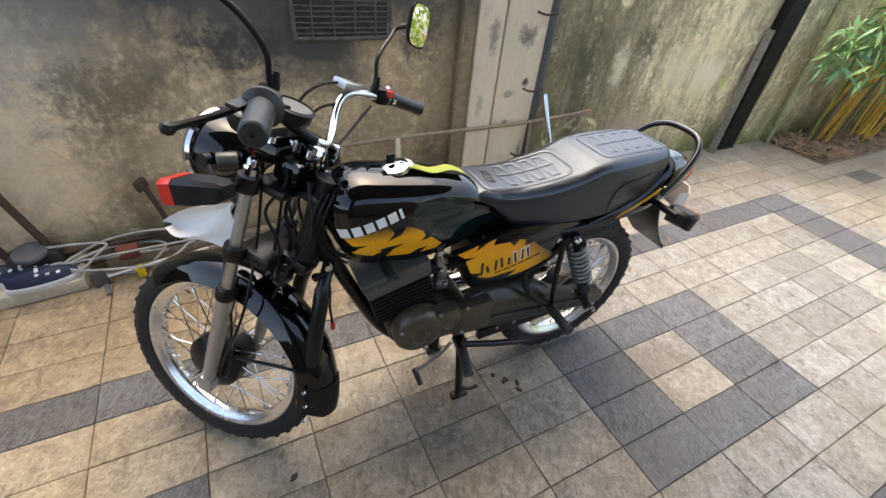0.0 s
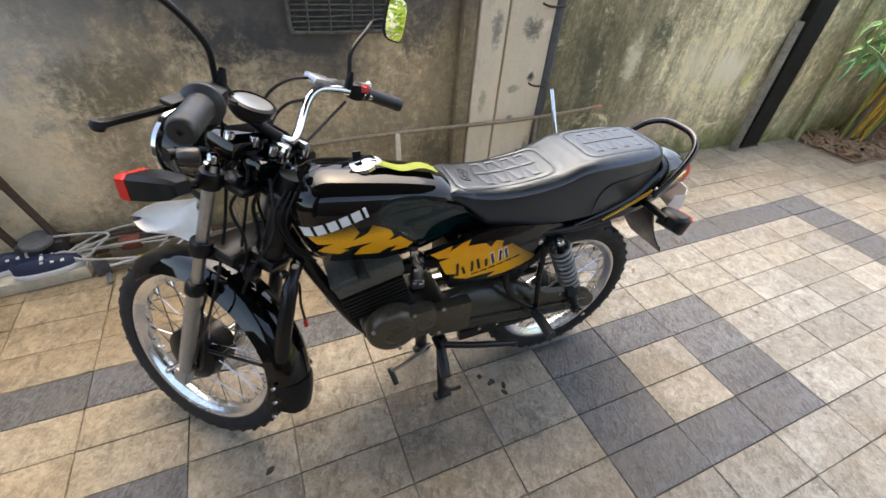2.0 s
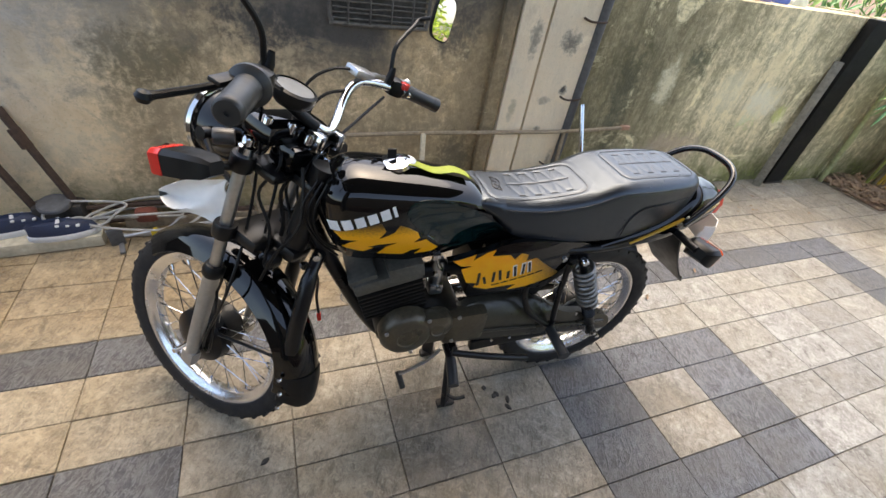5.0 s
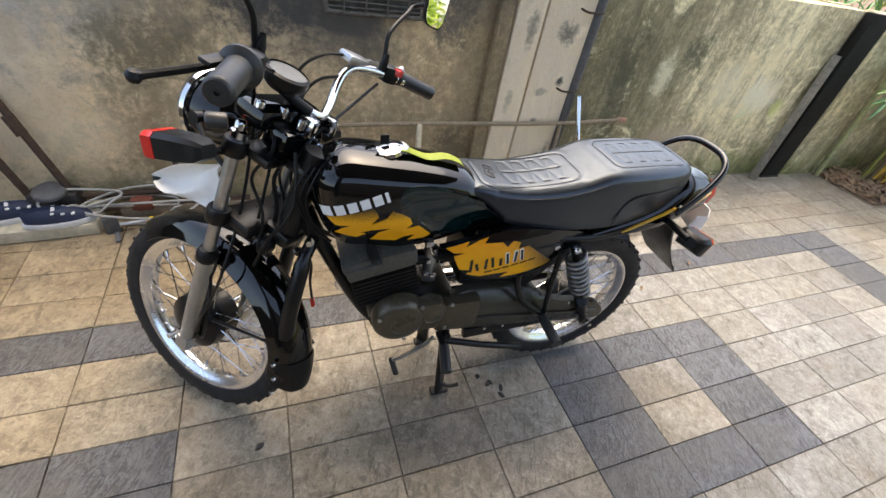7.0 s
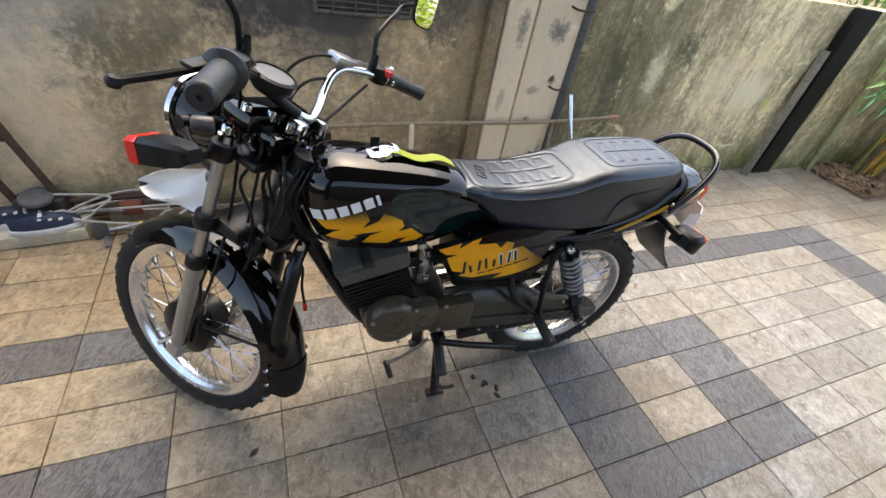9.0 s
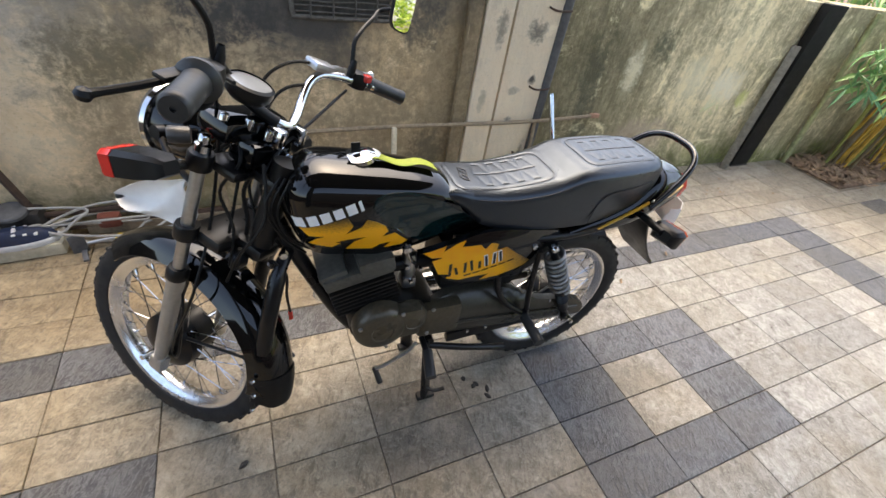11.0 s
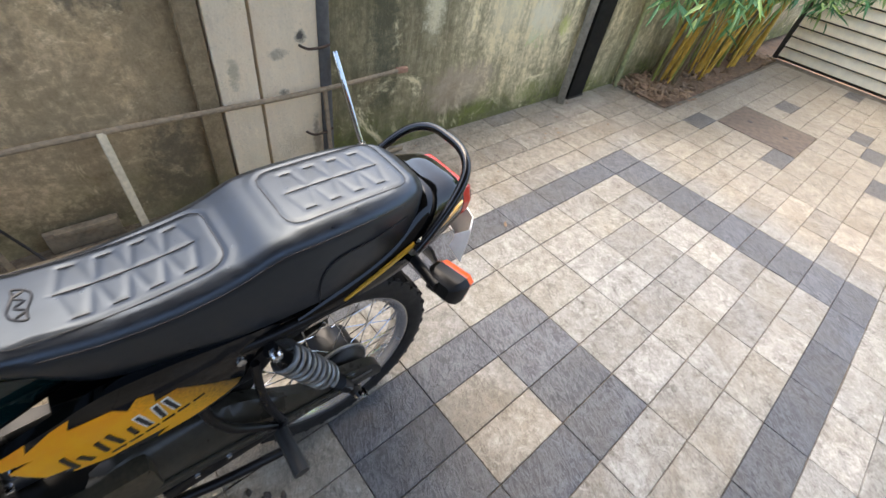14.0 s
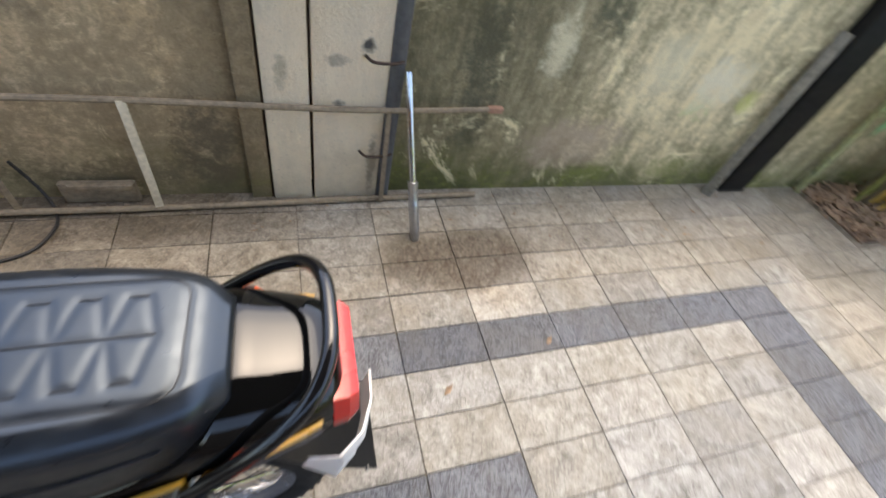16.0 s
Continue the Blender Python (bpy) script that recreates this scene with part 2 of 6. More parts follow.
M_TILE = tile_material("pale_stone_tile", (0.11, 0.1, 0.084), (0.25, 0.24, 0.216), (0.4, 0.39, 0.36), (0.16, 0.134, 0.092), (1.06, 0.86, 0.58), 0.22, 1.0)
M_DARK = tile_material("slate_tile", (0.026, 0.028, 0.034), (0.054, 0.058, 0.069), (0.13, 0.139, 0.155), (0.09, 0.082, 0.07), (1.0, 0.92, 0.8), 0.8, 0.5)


def grout_material():
    k = Mat("grout", (0.1, 0.085, 0.065), 0.9)
    where = k.coords()
    k.color(k.ramp(k.noise(where, 14, 6), [(0.35, (0.11, 0.09, 0.065)), (0.7, (0.26, 0.22, 0.165))]))
    return k.bump(k.noise(where, 150, 3), 0.5, 0.003).m


M_GROUT = grout_material()


def wall_material(name, pale, mid, dark, moss, soot, damp, sootx, rag, x0, x1, zones, streak=0.55, ash=0.0, spots=()):
    """Old rendered concrete: pale ground, green-black blotches and drips, moss from the ground, lichen and soot."""
    k = Mat(name, mid, 0.85)
    where = k.coords()
    x, z = k.axis(0), k.axis(2)
    big, med = k.noise(where, 1.7, 9, 0.68, 0.7), k.noise(where, 7, 10, 0.75, 0.4)
    fine, speck = k.noise(where, 75, 5, 0.7), k.noise(where, 24, 9, 0.8, 0.3)
    run = k.noise(k.coords((4.2, 4.2, 1.0)), 1.5, 14, 0.78, 0.35)
    drip = k.noise(k.coords((26.0, 26.0, 2.6)), 1.0, 10, 0.75, 0.3)
    col = k.ramp(k.mix(0.5, big, med), [(0.36, mid), (0.52, pale), (0.7, mid)])
    # green-black growth in blotches, torn by drips, thick on some lengths of the wall and thin on others
    along_wall = k.math("DIVIDE", k.math("SUBTRACT", x, x0, False), x1 - x0)
    lean = k.math("MULTIPLY", k.math("SUBTRACT", k.ramp(along_wall, zones), 0.5, False), 0.5, False)
    grow = k.ramp(k.math("ADD", k.mix(rag, k.mix(1 - streak, run, k.mix(0.5, big, med)), speck), lean, False), [(0.44, 0.0), (0.52, 0.7), (0.62, 1.0)])
    col = k.mix(k.math("MULTIPLY", grow, damp), col, k.ramp(med, [(0.35, dark), (0.7, tuple(c * 2.1 for c in dark))]))
    col = k.mix(k.math("MULTIPLY", k.ramp(k.math("ADD", k.mix(0.35, drip, med), k.math("MULTIPLY", lean, 0.5, False), False), [(0.51, 0.0), (0.6, 1.0)]), 0.82 * streak * damp), col, dark)
    pal = k.ramp(k.mix(0.4, drip, speck), [(0.565, 0.0), (0.635, 0.8)])
    col = k.mix(k.math("MULTIPLY", pal, 0.4), col, pale)
    wave = k.math("MULTIPLY", k.noise(where, 3.2, 9, 0.75, 0.5), 0.9)
    low = k.ramp(k.math("SUBTRACT", wave, k.math("MULTIPLY", z, 0.95)), [(0.16, 0.0), (0.42, 1.0)])
    col = k.mix(k.math("MULTIPLY", low, moss), col, k.ramp(k.mix(0.5, med, speck), [(0.36, (0.05, 0.06, 0.016)), (0.52, (0.14, 0.145, 0.04)), (0.66, (0.36, 0.4, 0.075))]))
    lich = k.ramp(k.noise(where, 2.5, 12, 0.75, 0.8), [(0.57, 0.0), (0.63, 1.0)])
    col = k.mix(k.math("MULTIPLY", lich, 0.75), col, tuple(min(1, c * 1.15) for c in pale))
    # a bare pale-yellow scab low on the boundary wall
    dx = k.math("POWER", k.math("DIVIDE", k.math("ABSOLUTE", k.math("SUBTRACT", x, 1.4, False), 0, False), 0.2, False), 2.0, False)
    dz = k.math("POWER", k.math("DIVIDE", k.math("ABSOLUTE", k.math("SUBTRACT", z, 0.58, False), 0, False), 0.17, False), 2.0, False)
    scab = k.ramp(k.math("ADD", k.math("SUBTRACT", 0.5, k.math("ADD", dx, dz, False), False), k.math("MULTIPLY", k.math("SUBTRACT", k.mix(0.5, med, speck), 0.5, False), 8.0, False), False), [(0.35, 0.0), (0.6, 1.0)])
    col = k.mix(scab, col, k.ramp(big, [(0.45, (0.75, 0.69, 0.46)), (0.6, (0.6, 0.6, 0.25))]))
    # worn pinkish-brown render low on the boundary wall
    dx = k.math("POWER", k.math("DIVIDE", k.math("ABSOLUTE", k.math("SUBTRACT", x, 0.72, False), 0, False), 0.42, False), 2.0, False)
    dz = k.math("POWER", k.math("DIVIDE", k.math("ABSOLUTE", k.math("SUBTRACT", z, 0.3, False), 0, False), 0.2, False), 2.0, False)
    worn = k.ramp(k.math("ADD", k.math("SUBTRACT", 0.8, k.math("ADD", dx, dz, False), False), k.math("MULTIPLY", k.math("SUBTRACT", k.mix(0.5, big, speck), 0.5, False), 5.0, False), False), [(0.2, 0.0), (0.7, 0.75)])
    col = k.mix(worn, col, k.ramp(med, [(0.4, (0.4, 0.3, 0.2)), (0.65, (0.62, 0.5, 0.36))]))
    # smoke soot near the top, round where fires were lit
    if ash:
        pall = k.math("SUBTRACT", k.math("ADD", k.math("MULTIPLY", z, 0.8, False), k.math("MULTIPLY", k.mix(0.35, big, med), 1.3, False), False), k.math("ADD", k.math("MULTIPLY", x, 0.75, False), 2.95, False), False)
        col = k.mix(k.math("MULTIPLY", k.ramp(pall, [(0.2, 0.0), (0.75, 1.0)]), ash), col, k.ramp(med, [(0.35, (0.2, 0.195, 0.185)), (0.65, (0.5, 0.49, 0.46))]))
    sx = k.math("POWER", k.math("DIVIDE", k.math("ABSOLUTE", k.math("SUBTRACT", x, sootx, False), 0, False), 0.62, False), 2.0, False)
    smoke = k.math("SUBTRACT", k.math("ADD", k.math("MULTIPLY", z, 1.5, False), k.math("MULTIPLY", k.mix(0.3, big, med), 1.5, False), False), k.math("MINIMUM", k.math("MULTIPLY", sx, 0.35, False), 0.6, False), False)
    high = k.math("MULTIPLY", k.math("MULTIPLY", k.math("SUBTRACT", smoke, 1.72, False), 1.9), soot)
    col = k.mix(k.math("MINIMUM", high, 0.93), col, (0.06, 0.06, 0.06))
    # smudges and bare patches: centre, radii, strength, tone
    for cx, cz, rx, rz, power, tone in spots:
        dx = k.math("POWER", k.math("DIVIDE", k.math("ABSOLUTE", k.math("SUBTRACT", x, cx, False), 0, False), rx, False), 2.0, False)
        dz = k.math("POWER", k.math("DIVIDE", k.math("ABSOLUTE", k.math("SUBTRACT", z, cz, False), 0, False), rz, False), 2.0, False)
        near = k.math("ADD", k.math("SUBTRACT", 0.8, k.math("ADD", dx, dz, False), False), k.math("MULTIPLY", k.math("SUBTRACT", k.mix(0.5, med, speck), 0.5, False), 5.0, False), False)
        col = k.mix(k.math("MULTIPLY", k.ramp(near, [(0.15, 0.0), (0.8, 1.0)]), power), col, tone)
    col = k.mix(k.ramp(fine, [(0.58, 0.0), (0.72, 0.55)]), col, dark)
    k.color(col)
    h = k.mix(0.35, k.mix(0.5, med, run), fine)
    return k.bump(h, 1.0, 0.017).m


M_WALL_L = wall_material("stained_render", (0.9, 0.69, 0.42), (0.58, 0.42, 0.235), (0.1, 0.073, 0.038), 0.35, 0.95, 0.9, -1.7, 0.3, -3.2, -0.86, [(0.0, 0.36), (0.2, 0.37), (0.29, 0.56), (0.42, 0.5), (0.55, 0.47), (0.75, 0.54), (0.9, 0.6), (1.0, 0.68)], 0.2, 0.75, ((-2.5, 0.8, 0.26, 0.2, 0.6, (0.13, 0.11, 0.06)), (-2.95, 0.42, 0.4, 0.22, 0.6, (0.8, 0.66, 0.43)), (-2.2, 0.5, 0.3, 0.16, 0.5, (0.74, 0.6, 0.38)), (-1.0, 0.25, 0.16, 0.3, 0.7, (0.1, 0.08, 0.05)), (-1.3, 0.12, 0.5, 0.1, 0.6, (0.16, 0.12, 0.07)), (-1.75, 0.3, 0.12, 0.3, 0.4, (0.17, 0.13, 0.08)), (-1.95, 0.98, 0.3, 0.14, 0.85, (0.05, 0.05, 0.047)), (-1.1, 1.0, 0.16, 0.16, 0.7, (0.06, 0.058, 0.052))))
M_WALL_R = wall_material("mossy_render", (0.9, 0.76, 0.46), (0.68, 0.55, 0.31), (0.066, 0.058, 0.026), 0.9, 0.0, 0.9, -1.0, 0.3, -0.3, 4.7, [(0.0, 0.64), (0.1, 0.62), (0.17, 0.55), (0.24, 0.46), (0.34, 0.4), (0.43, 0.5), (0.52, 0.48), (0.62, 0.53), (1.0, 0.53)], 0.55, 0.0, ((0.42, 0.8, 0.1, 0.24, 0.75, (0.86, 0.78, 0.52)), (0.62, 0.95, 0.16, 0.16, 0.75, (0.08, 0.085, 0.045)), (0.1, 0.62, 0.14, 0.5, 0.7, (0.085, 0.085, 0.05)), (1.45, 0.68, 0.26, 0.18, 0.85, (0.84, 0.76, 0.54)), (1.72, 0.6, 0.1, 0.1, 0.8, (0.62, 0.62, 0.2)), (1.05, 0.75, 0.2, 0.22, 0.6, (0.82, 0.73, 0.48)), (0.95, 0.1, 0.3, 0.08, 0.7, (0.2, 0.22, 0.05)), (1.5, 0.14, 0.25, 0.12, 0.6, (0.22, 0.24, 0.06))))
M_SLAB = wall_material("pale_concrete", (0.88, 0.74, 0.53), (0.78, 0.63, 0.43), (0.26, 0.22, 0.16), 0.15, 0.15, 0.35, -0.6, 0.16, -0.9, -0.3, [(0.0, 0.5), (0.4, 0.42), (0.75, 0.44), (1.0, 0.56)], 0.3, 0.0, ((-0.384, 0.74, 0.045, 0.045, 0.95, (0.05, 0.048, 0.045)), (-0.49, 0.5, 0.035, 0.03, 0.8, (0.09, 0.08, 0.065)), (-0.5, 0.68, 0.06, 0.035, 0.6, (0.2, 0.17, 0.12)), (-0.42, 1.0, 0.1, 0.1, 0.8, (0.1, 0.095, 0.085)), (-0.7, 0.62, 0.03, 0.1, 0.5, (0.24, 0.22, 0.13)), (-0.66, 1.02, 0.05, 0.14, 0.7, (0.13, 0.12, 0.1)), (-0.34, 0.2, 0.03, 0.25, 0.7, (0.2, 0.15, 0.1))))
# kept dark: coats the unseen roof and walls that shade the yard
M_UNSEEN = plain("unseen_dark_plaster", (0.07, 0.063, 0.055), 0.85, grain=12)
M_SOIL = plain("soil", (0.2, 0.125, 0.075), 0.95, grain=40, spread=0.5, bump=0.8, dist=0.02)
M_LITTER = plain("dry_leaf", (0.25, 0.165, 0.1), 0.8, grain=30, spread=0.5)
M_BLACK = plain("black_gloss_paint", (0.002, 0.0022, 0.0024), 0.045, grain=30, bump=0.0, spec=0.48)
M_RAIL = plain("black_rail_enamel", (0.005, 0.005, 0.0055), 0.14, grain=40, bump=0.03, spec=0.6)
M_GREENBLACK = plain("dark_green_paint", (0.002, 0.014, 0.0145), 0.07, grain=30, bump=0.0, spec=0.6)
M_SATIN = plain("black_satin_steel", (0.005, 0.005, 0.0055), 0.32, grain=60, bump=0.08, spec=0.35)
M_PLASTIC = plain("black_plastic", (0.005, 0.0053, 0.0056), 0.4, grain=160, bump=0.15, spec=0.27)
M_RUBBER = plain("tyre_rubber", (0.0095, 0.0092, 0.0088), 0.7, grain=80, spread=0.4, bump=0.3)
M_GRIP = plain("grip_rubber", (0.02, 0.0215, 0.022), 0.42, grain=90)
M_CHROME = plain("chrome", (0.6, 0.61, 0.62), 0.1, 1.0, grain=40, spread=0.08, bump=0.0)
M_ALLOY = plain("satin_alloy", (0.48, 0.49, 0.5), 0.34, 1.0, grain=70, spread=0.15)
M_CAN = plain("dull_grey_can", (0.075, 0.072, 0.068), 0.4, 0.5, grain=60)
M_SPRING = plain("dull_spring_steel", (0.26, 0.26, 0.25), 0.4, 0.8, grain=60)
M_RIM = plain("polished_rim", (0.76, 0.77, 0.79), 0.24, 1.0, grain=50, spread=0.1, bump=0.03)
M_FORK = plain("fork_lower_alloy", (0.45, 0.445, 0.42), 0.42, 0.85, grain=60, spread=0.12)
M_HEAD = plain("head_casting", (0.085, 0.08, 0.066), 0.5, 0.2, grain=90, spread=0.3, bump=0.2)
M_ENGINE = plain("engine_casting", (0.085, 0.07, 0.046), 0.32, 0.4, grain=90, spread=0.35, bump=0.2)
M_ENGDARK = plain("dark_casting", (0.014, 0.0125, 0.0105), 0.42, 0.25, grain=90, spread=0.3, bump=0.2)
M_CASE = plain("chain_case_paint", (0.042, 0.038, 0.028), 0.3, 0.2, grain=60, spread=0.3, bump=0.1)
M_SEAT = plain("seat_vinyl", (0.0055, 0.0068, 0.0095), 0.36, grain=420, spread=0.12, bump=0.0, spec=0.95, ior=1.5, sheen=(0.76, 0.88, 1.0))


def flame_print(name, low, high, slope_x, slope_z, start, span):
    """Printed vinyl: orange running to yellow, broken into dark dots where the print fades out."""
    k = Mat(name, (0.9, 0.44, 0.01), 0.28, coat=0.12)
    where = k.coords(own=True)
    sep = k.t.nodes.new("ShaderNodeSeparateXYZ")
    k.link(where, sep.inputs[0])
    x, z = sep.outputs[0], sep.outputs[2]
    tone = k.math("ADD", k.math("MULTIPLY", k.math("SUBTRACT", z, 0.72, False), 3.0, False), k.math("MULTIPLY", k.noise(where, 30, 3), 0.5, False), False)
    col = k.ramp(tone, [(0.12, low), (0.5, high)])
    go = k.math("DIVIDE", k.math("SUBTRACT", k.math("ADD", k.math("MULTIPLY", x, slope_x, False), k.math("MULTIPLY", z, slope_z, False), False), start, False), span)
    dots = k.math("ADD", go, k.math("MULTIPLY", k.math("SUBTRACT", k.noise(where, 260, 2), 0.5, False), 0.9, False))
    k.color(k.mix(k.ramp(dots, [(0.15, 0.0), (0.95, 0.93)]), col, (0.03, 0.022, 0.008)))
    return k.m


M_FLAME_TANK = flame_print("tank_flame_print", (0.93, 0.5, 0.006), (0.9, 0.4, 0.006), 0.0, 1.0, 0.838, 0.045)
M_FLAME_SIDE = flame_print("side_flame_print", (0.92, 0.42, 0.006), (0.88, 0.29, 0.006), -1.0, 0.8, 0.15, 0.14)
M_STRIPE = plain("ochre_stripe", (0.62, 0.33, 0.03), 0.3, coat=0.5, grain=40, spread=0.1, bump=0.0)
M_WHITE = plain("white_print", (0.8, 0.8, 0.78), 0.3, grain=40, spread=0.05, bump=0.0)
M_INK = plain("black_print", (0.01, 0.01, 0.01), 0.3, grain=40, bump=0.0)
M_PLATE = plain("white_sheet", (0.85, 0.82, 0.76), 0.5, grain=20, spread=0.1)
M_RED = plain("red_lens", (0.62, 0.03, 0.02), 0.25, coat=0.15, grain=40, spread=0.1, bump=0.0)
M_ORANGE = plain("orange_lens", (0.75, 0.1, 0.02), 0.2, coat=0.5, grain=40, spread=0.12, bump=0.0)
M_LIME = plain("lime_strap", (0.27, 0.32, 0.02), 0.55, grain=120, spread=0.15)
M_WOOD = plain("weathered_wood", (0.26, 0.2, 0.13), 0.8, grain=50, spread=0.35, bump=0.5, dist=0.003)
M_WOODPALE = plain("pale_batten", (0.6, 0.52, 0.37), 0.8, grain=50, spread=0.25, bump=0.4, dist=0.003)
M_RUST = plain("rusty_steel", (0.065, 0.04, 0.027), 0.8, 0.2, grain=60, spread=0.5, bump=0.4, dist=0.002)
M_IRON = plain("dark_iron", (0.05, 0.045, 0.04), 0.6, 0.4, grain=60, spread=0.4)
M_PIPE = plain("grey_pipe", (0.085, 0.085, 0.085), 0.55, grain=40, spread=0.35)
M_CABLE = plain("grey_cable", (0.35, 0.33, 0.29), 0.55, grain=60)
M_BLUE = plain("navy_fabric", (0.015, 0.024, 0.055), 0.7, grain=160, spread=0.3)
M_SOLE = plain("white_rubber", (0.62, 0.62, 0.6), 0.6, grain=60, spread=0.12)
M_STONE = plain("pale_block", (0.45, 0.4, 0.29), 0.85, grain=35, spread=0.25, bump=0.5, dist=0.004)
M_YPLAST = plain("yellow_plastic", (0.7, 0.5, 0.02), 0.5, grain=60)
M_CANE = plain("bamboo_cane", (0.62, 0.38, 0.06), 0.45, grain=20, spread=0.4)
M_CANEG = plain("green_cane", (0.25, 0.26, 0.06), 0.45, grain=20, spread=0.35)
M_CANED = plain("dry_cane", (0.16, 0.12, 0.065), 0.6, grain=20, spread=0.4)
M_GATE = plain("cream_slat", (0.9, 0.75, 0.52), 0.6, grain=14, spread=0.12)


def leaf_material(name, lo, mid, hi):
    k = Mat(name, mid, 0.45)
    g = k.t.nodes.new("ShaderNodeNewGeometry")
    k.color(k.ramp(g.outputs["Random Per Island"], [(0.0, lo), (0.5, mid), (1.0, hi)]))
    k.set("Transmission Weight", 0.0)
    return k.m


M_LEAF = leaf_material("bamboo_leaf", (0.06, 0.17, 0.06), (0.16, 0.36, 0.13), (0.36, 0.48, 0.14))
M_LIMELEAF = leaf_material("hedge_leaf", (0.12, 0.24, 0.02), (0.34, 0.5, 0.04), (0.6, 0.68, 0.1))
M_GLASS = Mat("mirror_glass", (0.9, 0.9, 0.9), 0.02, 1.0).m
M_DIAL = plain("dial_face", (0.24, 0.25, 0.25), 0.12, coat=1.0, grain=30, spread=0.1, bump=0.0)

# ---- structure ----
# dark so the added floor out of view keeps the bike's sides black
M_UNSEENFLOOR = plain("unseen_dark_floor", (0.05, 0.035, 0.03), 0.3, grain=20)
TX, TY = 0.34, 0.17
floor = thing("floor", "stone-look tiled yard floor with grey joints", "floor", geo=Geo().box((0.6, -1.25, -0.062), (10.8, 6.7, 0.106)), mat=M_GROUT, kind="structure")
ground = thing("ground", "bare earth round the yard", "ground", geo=Geo().box((0, 0, -0.2), (600, 600, 0.1)), mat=M_SOIL, kind="structure")


def walls():
    thing("wall_left", "tall stained beige rendered wall with soot", "wall", geo=Geo().box((-2.98, 2.1, 0.77), (4.24, 0.2, 1.74), 0.004), mat=M_WALL_L, kind="structure")
    thing("wall_right", "low mossy weathered boundary wall", "wall", geo=Geo().box((0.895, 2.1, 0.6), (2.31, 0.2, 1.4), 0.012), mat=M_WALL_R, kind="structure")
    thing("wall_recess", "dark recess between two wall lengths", "wall", geo=Geo().box((2.13, 2.32, 0.6), (0.3, 0.1, 1.4)), mat=M_WALL_R, kind="structure")
    thing("wall_end", "mossy wall length beyond the recess", "wall", geo=Geo().box((5.7, 2.06, 0.6), (6.96, 0.22, 1.4), 0.012), mat=M_WALL_R, kind="structure")
    g = Geo().box((-0.6855, 2.06, 0.79), (0.164, 0.2, 1.78), 0.006)
    g.box((-0.4465, 2.06, 0.79), (0.288, 0.2, 1.78), 0.006)
    g.box((-0.58, 2.205, 0.79), (0.66, 0.06, 1.78))
    thing("wall_pier", "pale concrete pier with an upright groove", "wall", geo=g, mat=M_SLAB, kind="structure")
    thing("wall_post", "narrow brown-stained post beside the pier", "wall", geo=Geo().box((-0.82, 2.07, 0.78), (0.085, 0.2, 1.76), 0.006), mat=M_WALL_L, kind="structure")
    # unseen roof, walls and floor, added to block light and darken reflections
    thing("ceiling", "unseen dark flat roof slab that shades the bay", "ceiling", geo=Geo().box((-1.4, -0.22, 2.97), (3.8, 2.46, 0.14)), mat=M_UNSEEN, kind="structure")
    thing("wall_unseen_back", "unseen dark wall added to darken reflections", "wall", geo=Geo().box((-1.6, -4.5, 1.4), (7.0, 0.2, 3.2)), mat=M_UNSEEN, kind="structure")
    thing("floor_unseen_back", "unseen dark floor added to darken reflections", "floor", geo=Geo().box((-1.6, -2.9, 0.004), (7.0, 2.8, 0.016), 0.003), mat=M_UNSEENFLOOR, kind="structure")
    thing("wall_unseen_side", "unseen plain wall added to close the yard", "wall", geo=Geo().box((-5.2, -1.2, 0.4), (0.2, 6.6, 1.2)), mat=M_UNSEEN, kind="structure")
    thing("wall_roof_prop", "unseen plain wall added to carry the roof slab", "wall", geo=Geo().box((-3.2, -1.15, 1.4), (0.18, 0.6, 3.0)), mat=M_UNSEEN, kind="structure")


walls()


def is_dark(i, j):
    if j == 6 and -14 <= i <= 4 or i == 4 and -3 <= j <= 6 or j == -3 and -6 <= i <= 4:
        return True
    if -3 <= i <= -1 and 0 <= j <= 3:
        return not (i == -2 and j in (1, 2))
    if i <= -8 and j in (2, 3):
        return True
    return (i, j) in {(8, 6), (12, 4), (12, 0), (8, 2), (9, -2), (16, 2), (14, -3), (11, -1)}


